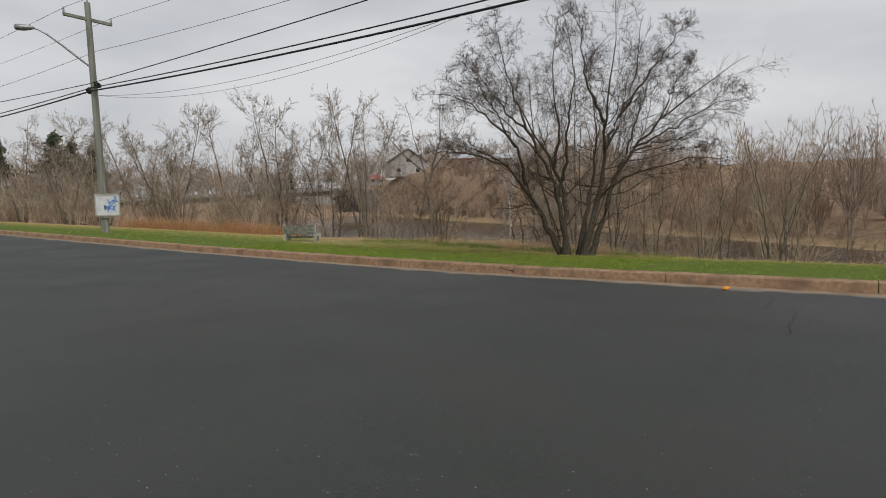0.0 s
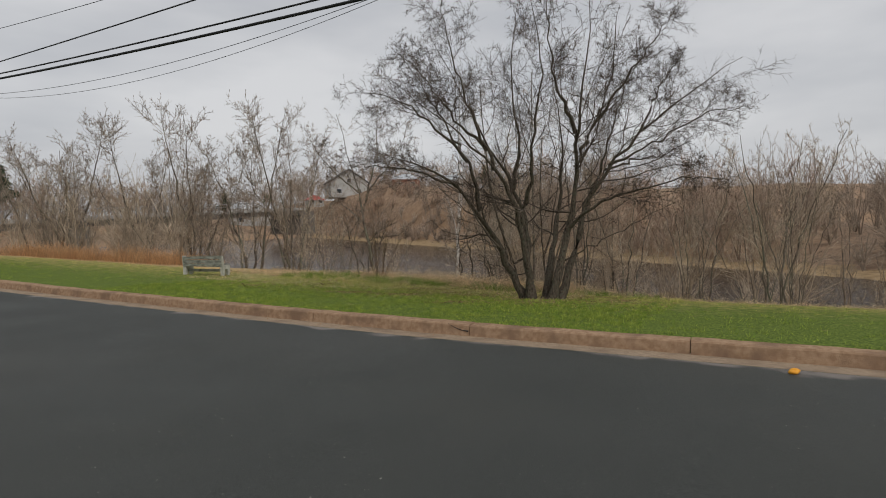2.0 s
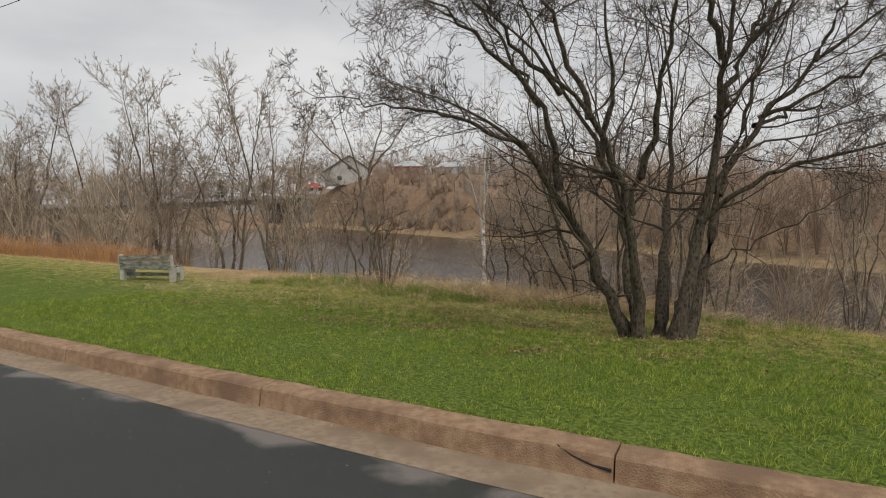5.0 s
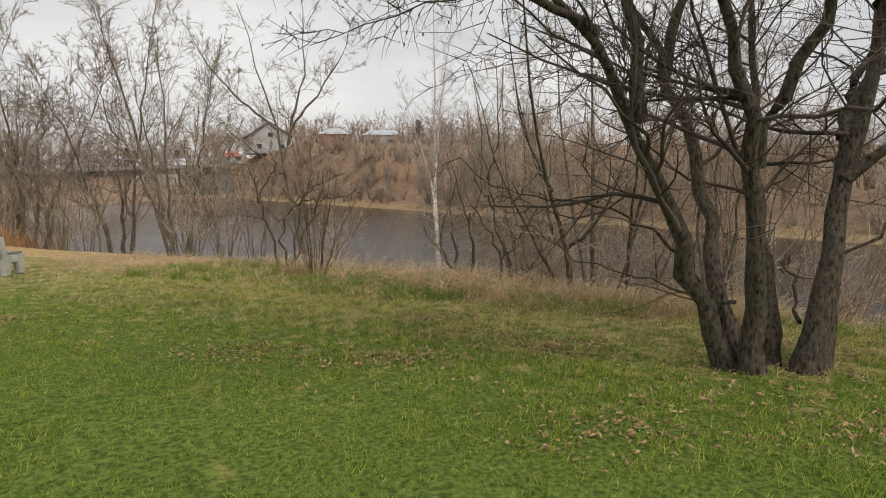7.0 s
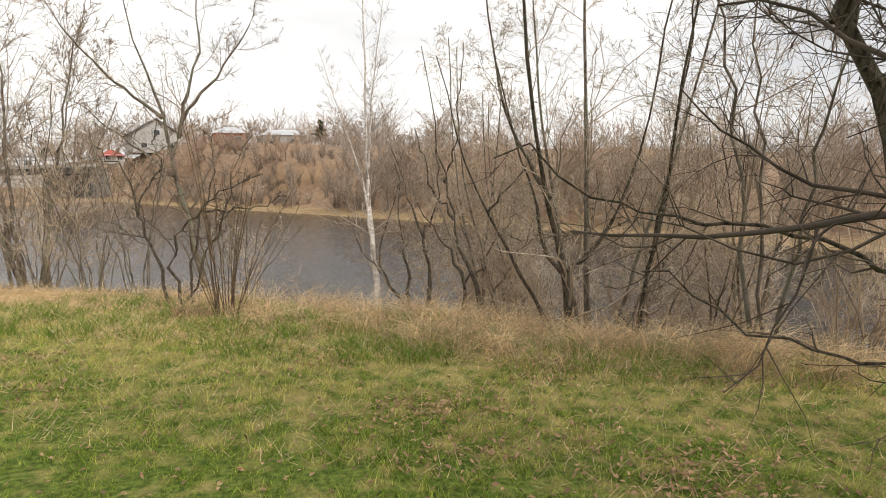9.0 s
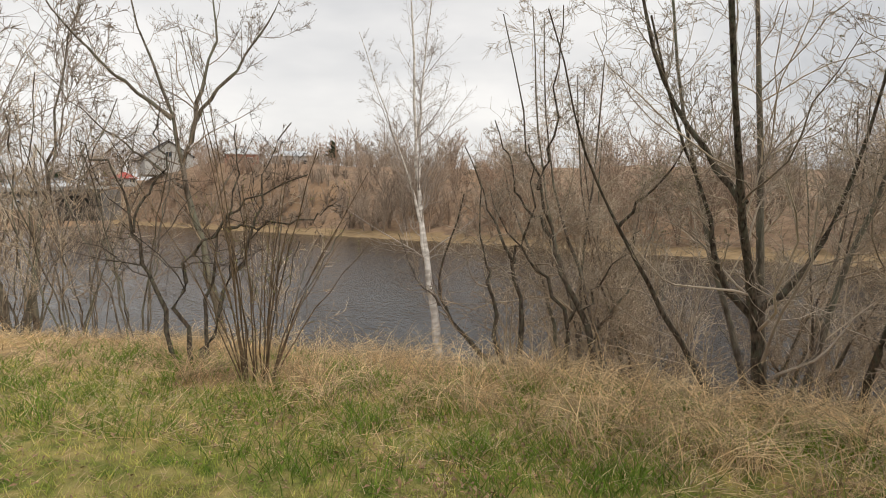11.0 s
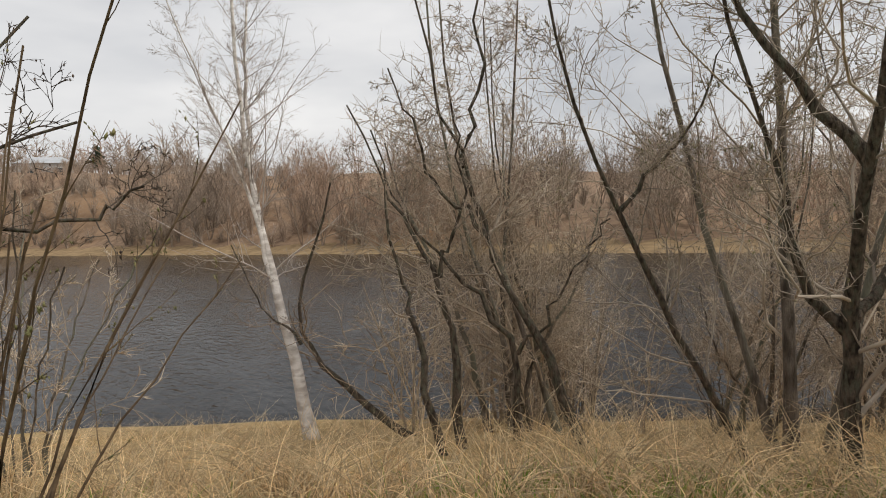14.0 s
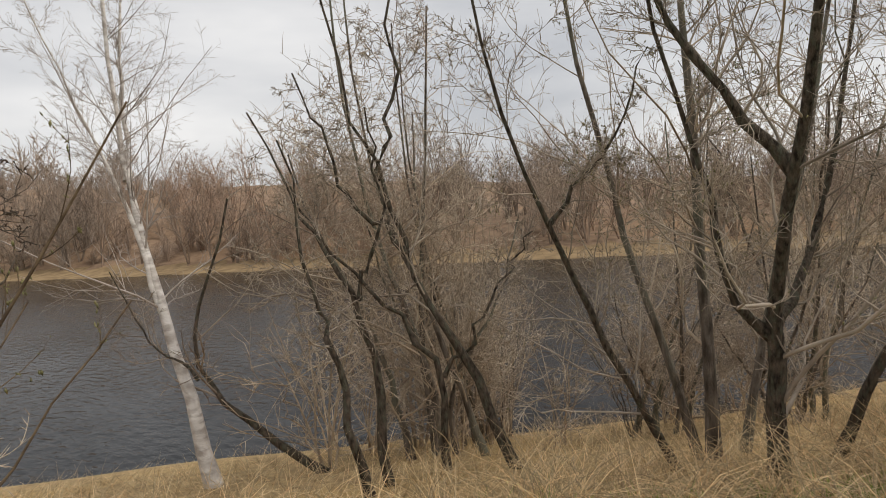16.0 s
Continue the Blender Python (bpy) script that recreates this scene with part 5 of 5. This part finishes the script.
for fx, fz, fw, fh in ((0, 0.455, 0.96, 0.05), (0, -0.455, 0.96, 0.05), (0.455, 0, 0.05, 0.86), (-0.455, 0, 0.05, 0.86)):
    part("frame_strip", box((fw, 0.05, fh), (fx, -0.012, fz), 0.006), M_BENCHEND, sign, "grey frame strip")
srng = np.random.default_rng(9)
for i in range(15):
    a = srng.uniform(-70, 70)
    bm = box((0.032, 0.006, srng.uniform(0.12, 0.34)), (0, 0, 0))
    bmesh.ops.rotate(bm, verts=bm.verts[:], cent=(0, 0, 0), matrix=Matrix.Rotation(radians(a), 3, "Y"))
    bmesh.ops.translate(bm, verts=bm.verts[:], vec=(0.14 + srng.uniform(-0.2, 0.2), -0.0185 - 0.0006 * i, srng.uniform(-0.2, 0.27)))
    part("emblem_stroke", bm, M_BLUE, sign, "blue painted stroke")
part("emblem_bar", box((0.05, 0.006, 0.2), (-0.1, -0.019, -0.1)), M_NAVY, sign, "dark painted bar")
part("bracket", box((0.5, 0.16, 0.10), (-0.05, 0.06, -0.53), 0.01), M_POLE, sign, "grey-green timber bracket")


def cable(name, label, a, b, sag, r, k=28):
    t = np.linspace(0, 1, k + 1)
    P = np.array(a)[None] * (1 - t[:, None]) + np.array(b)[None] * t[:, None]
    P[:, 2] -= 4 * sag * t * (1 - t)
    tagged(put(name, mesh_of(name, *tubes(P[None], np.full((1, k + 1), r), 5)), M_WIRE), label, "cable", "overhead cables")


def along(d, off, z):
    return (PX + DU[0] * d + DN[0] * off, PY + DU[1] * d + DN[1] * off, PZ + z)


for name, label, off, z_, sag, r, zb in (("trunk_cable", "thick black lashed communication cable", -0.2, 6.15, 0.55, 0.034, 6.5),
                                         ("trunk_cable", "thick black lashed communication cable", -0.2, 6.28, 0.50, 0.022, 6.7),
                                         ("feeder_cable", "black overhead feeder cable", -0.25, 6.45, 0.25, 0.018, 7.85),
                                         ("power_wire", "thin overhead power wire", 0.15, 7.9, 0.7, 0.009, 8.6),
                                         ("power_wire", "thin overhead power wire", -0.95, ARM_Z + 0.3, 0.5, 0.008, ARM_Z + 0.6),
                                         ("power_wire", "thin overhead power wire", 0.95, ARM_Z + 0.3, 0.5, 0.008, ARM_Z + 0.6)):
    cable(name, label, along(0, off, z_), along(-46, off, zb), sag, r)
    cable(name, label, along(0, off, z_), along(44, off, zb + 0.6), sag, r)
for sag, r in ((1.0, 0.007), (1.5, 0.006)):
    cable("service_wire", "thin sagging service wire", along(0, 0.1, 6.0), along(-17.5 - sag, -0.2, 5.75), sag * 0.5, r)


# ---- bridge, houses, conifers across the river ----
def bridge(a, b, top_z, fall):
    """fall: the deck's slope in degrees, down towards a."""
    a, b = np.array(a, float), np.array(b, float)
    length, turn = np.linalg.norm(b - a), math.degrees(math.atan2(b[1] - a[1], b[0] - a[0]))
    mid = (a + b) / 2
    top = tagged(new("bridge"), "long low concrete road bridge over the river", "bridge")
    top.matrix_basis = pose(mid[0], mid[1], top_z, 0, 0, turn) @ Matrix.Rotation(-radians(fall), 4, "Y")
    part("deck", box((length, 9.0, 0.45), (0, 0, -0.23), 0.05), M_BRIDGE, top)
    for q in (-3.6, 3.6):
        part("girder", box((length - 0.4, 0.5, 0.75), (0, q, -0.83), 0.04), M_SHADECONCRETE, top, "weathered girder coloured dark for the shade under the deck")
    for q in (-4.3, 4.3):
        part("rail", box((length, 0.12, 0.10), (0, q, 1.0)), M_METAL, top)
        part("rail", box((length, 0.10, 0.08), (0, q, 0.55)), M_METAL, top)
        for i in range(int(length / 2.4)):
            part("rail_post", box((0.12, 0.12, 1.0), (-length / 2 + 1.2 + 2.4 * i, q, 0.5)), M_METAL, top)
    for u in (-0.20, 0.14):
        part("pier", box((1.3, 3.6, 6.0), (length * u, 0, -4.1), 0.2), M_BRIDGE, top)
    # the abutment's dark colour stands for the shadow below the bridge end
    part("abutment", box((3.0, 8.4, 4.0), (length / 2 + 0.4, 0, -2.6), 0.1), M_SHADECONCRETE, top)
    return top


bridge((-78, 34), (-16.2, 106), 2.0, 2.4)


def house(x, y, turn, w, d, wall_h, roof_h, wall_mat, roof_mat, label, hip=0.0):
    z = ground(x, y)
    top = tagged(new("house"), label, "house")
    top.matrix_basis = pose(x, y, z - 0.3, 0, 0, turn)
    if hip:
        wall_bm = box((w, d, wall_h), (0, 0, wall_h / 2))
    else:
        wall_bm = prism([(-w / 2, 0), (w / 2, 0), (w / 2, wall_h), (0, wall_h + roof_h - 0.1), (-w / 2, wall_h)], d)
    part("wall", wall_bm, wall_mat, top)
    bm = bmesh.new()
    e, t = 0.4, 0.18
    if hip:
        lowv = [bm.verts.new((sx * (w / 2 + e), sy * (d / 2 + e), wall_h)) for sx, sy in ((-1, -1), (1, -1), (1, 1), (-1, 1))]
        ridge = [bm.verts.new((sx * (w / 2) * hip, 0, wall_h + roof_h)) for sx in (-1, 1)]
        bm.faces.new((lowv[0], lowv[1], ridge[1], ridge[0]))
        bm.faces.new((lowv[2], lowv[3], ridge[0], ridge[1]))
        bm.faces.new((lowv[1], lowv[2], ridge[1]))
        bm.faces.new((lowv[3], lowv[0], ridge[0]))
        bm.faces.new(lowv[::-1])
        bmesh.ops.recalc_face_normals(bm, faces=bm.faces[:])
        part("roof", bm, roof_mat, top)
    else:
        bm.free()
        sl = roof_h / (w / 2)
        part("roof", prism([(-w / 2 - e, wall_h - e * sl), (0, wall_h + roof_h), (w / 2 + e, wall_h - e * sl), (w / 2 + e, wall_h - e * sl + t), (0, wall_h + roof_h + t),
                            (-w / 2 - e, wall_h - e * sl + t)], d + 0.8), roof_mat, top)
    for i, (wx_, wz_) in enumerate(((-w * 0.27, 1.5), (w * 0.27, 1.5), (0.0, wall_h + 0.3)) if wall_h > 3.2 else ((-w * 0.27, 1.5), (w * 0.27, 1.5))):
        win = part("window", box((1.3, 0.1, 1.2), (wx_, -d / 2 - 0.05, wz_), 0.02), M_WHITE, top, "white-framed window")
        part("pane", box((1.1, 0.06, 1.0), (wx_, -d / 2 - 0.09, wz_)), M_PANE, win)
    return top


house(-9.3, 150, 14, 9.0, 10, 3.8, 3.0, M_SIDING, M_DARKROOF, "pale gabled house with a dark roof across the river")
house(6.2, 150, -6, 6.6, 7, 2.7, 1.6, M_BRICK, M_PALEROOF, "small red brick house with a pale hipped roof", 0.35)
house(18.5, 158, -10, 9.5, 8, 3.0, 1.5, M_SIDING, M_PALEROOF, "low pale house with a metal roof", 0.6)
house(-33, 156, 14, 13, 8, 4.4, 1.7, M_SIDING, M_PALEROOF, "long white building beyond the bridge", 0.7)
house(-19.0, 166, 20, 4.4, 4, 1.8, 1.5, M_SIDING, M_REDROOF, "small shed with a bright red roof", 0.2)


def conifer(seed, h):
    g = np.random.default_rng(seed)
    top = tagged(new("pine_tree"), "dark green pine rising above the distant woods", "tree", "distant pines")
    put("trunk", mesh_of("trunk", *single([(0, 0, -0.5), (0.1, 0, h * 0.5), (0, 0.1, h)], 0.22, 6, 0.03)), M_BARK, top)
    P0, D = [], []
    for i in range(70):
        u = 0.35 + 0.63 * g.random()
        a = g.uniform(0, 6.28)
        P0.append((0, 0, h * u))
        D.append((math.cos(a), math.sin(a), g.uniform(-0.1, 0.35), (1.05 - u) * h * g.uniform(0.25, 0.5)))
    P0, D = np.array(P0), np.array(D)
    P, R = lines(g, P0, D[:, :3], D[:, 3], np.full(70, 0.05), 4, 0.08, 0.03)
    c = P[:, 1:].reshape(-1, 3).repeat(9, 0)
    c = c + g.normal(size=c.shape) * np.array([0.3, 0.3, 0.18])
    n = len(c)
    V = (c[:, None, :] + g.normal(size=(n, 3, 3)) * 0.24).reshape(-1, 3)
    put("crown", mesh_of("crown", V, np.arange(3 * n).reshape(-1, 3)), M_CONIFER, top, smooth=False)
    return top


pine = conifer(61, 13)
for i, (x, y, sc) in enumerate(((-83, 124, 1.15), (-80.6, 126, 1.02), (-77.5, 128, 0.95), (-93, 121, 1.0), (-34, 176, 0.6), (-45, 172, 0.6), (30, 170, 0.6))):
    m = Matrix.Translation((x, y, ground(x, y))) @ Matrix.Rotation(i * 1.3, 4, "Z") @ Matrix.Diagonal((sc, sc, sc, 1))
    ob = pine if i == 0 else copy_thing(pine, Matrix.Identity(4))
    ob.matrix_basis = m

# ---- litter ----
CRACKS = [[(4.58, 7.85), (4.36, 7.5), (4.06, 7.13)], [(4.32, 6.9), (3.96, 6.39), (3.52, 5.76)]]
bm = bmesh.new()
bmesh.ops.create_icosphere(bm, subdivisions=2, radius=0.05)
for v in bm.verts:
    v.co = Vector((v.co.x * 1.3, v.co.y * 0.8, v.co.z * 0.45 + 0.012 * math.sin(60 * v.co.x + 40 * v.co.y)))
ox, oy = 4.31, 8.62
me = bpy.data.meshes.new("wrapper")
bm.to_mesh(me)
bm.free()
ob = put("crumpled_wrapper", me, M_ORANGE)
ob.location = (ox, oy, ground(ox, oy) + 0.045)
tagged(ob, "crumpled orange wrapper lying in the gutter", "litter")

gx, gy = field(grng, 8000, -4, 10, 1.0, 9.6)
base = np.array([[1, 0, 0], [-1, 0, 0], [0, 1, 0], [0, -1, 0], [0, 0, 0.7], [0, 0, -0.7]])
gs = 0.0022 + 0.0048 * grng.random(len(gx)) ** 2
V = (np.stack([gx, gy, land(gx, gy) + 0.021], 1)[:, None, :] + gs[:, None, None] * base[None] * grng.uniform(0.7, 1.3, (len(gx), 1, 3))).reshape(-1, 3)
f8 = np.array([[0, 2, 4], [2, 1, 4], [1, 3, 4], [3, 0, 4], [2, 0, 5], [1, 2, 5], [3, 1, 5], [0, 3, 5]])
tagged(put("road_grit", mesh_of("road_grit", V, (f8[None] + 6 * np.arange(len(gx))[:, None, None]).reshape(-1, 3)), M_GRIT, smooth=False),
       "fine pale grit scattered on the asphalt", "grit", kind="stuff")
for pts in CRACKS:
    P = np.array([(x, y, ground(x, y) + 0.0195) for x, y in pts])
    t = np.linspace(0, len(P) - 1, 13)
    i0 = np.minimum(t.astype(int), len(P) - 2)
    P = P[i0] * (1 - (t - i0)[:, None]) + P[i0 + 1] * (t - i0)[:, None]
    P[:, :2] += grng.normal(0, 0.018, (13, 2))
    v, f = tubes(P[None], np.full((1, 13), 0.011), 5)
    v[:, 2] = ground(*pts[0]) + 0.0205 + (v[:, 2] - v[:, 2].mean()) * 0.12
    tagged(put("road_crack", mesh_of("road_crack", v, f), M_WIRE), "dark tar-filled crack in the asphalt", "crack", kind="structure")
# the broken corner of one kerb stone
zk = ground(*xy(5.5, 9.0)) + 0.02
P = np.array([(*xy(s0, n0), zk + z0) for s0, n0, z0 in ((5.285, 10.158, 0.045), (5.40, 10.160, 0.055), (5.52, 10.168, 0.085), (5.62, 10.185, 0.126), (5.70, 10.24, 0.137), (5.74, 10.33, 0.141))])
crack = put("crack", mesh_of("crack", *tubes(P[None], np.array([[0.012, 0.006, 0.005, 0.005, 0.004, 0.003]]), 5)), M_WIRE, kerb, "dark crack across a broken corner")
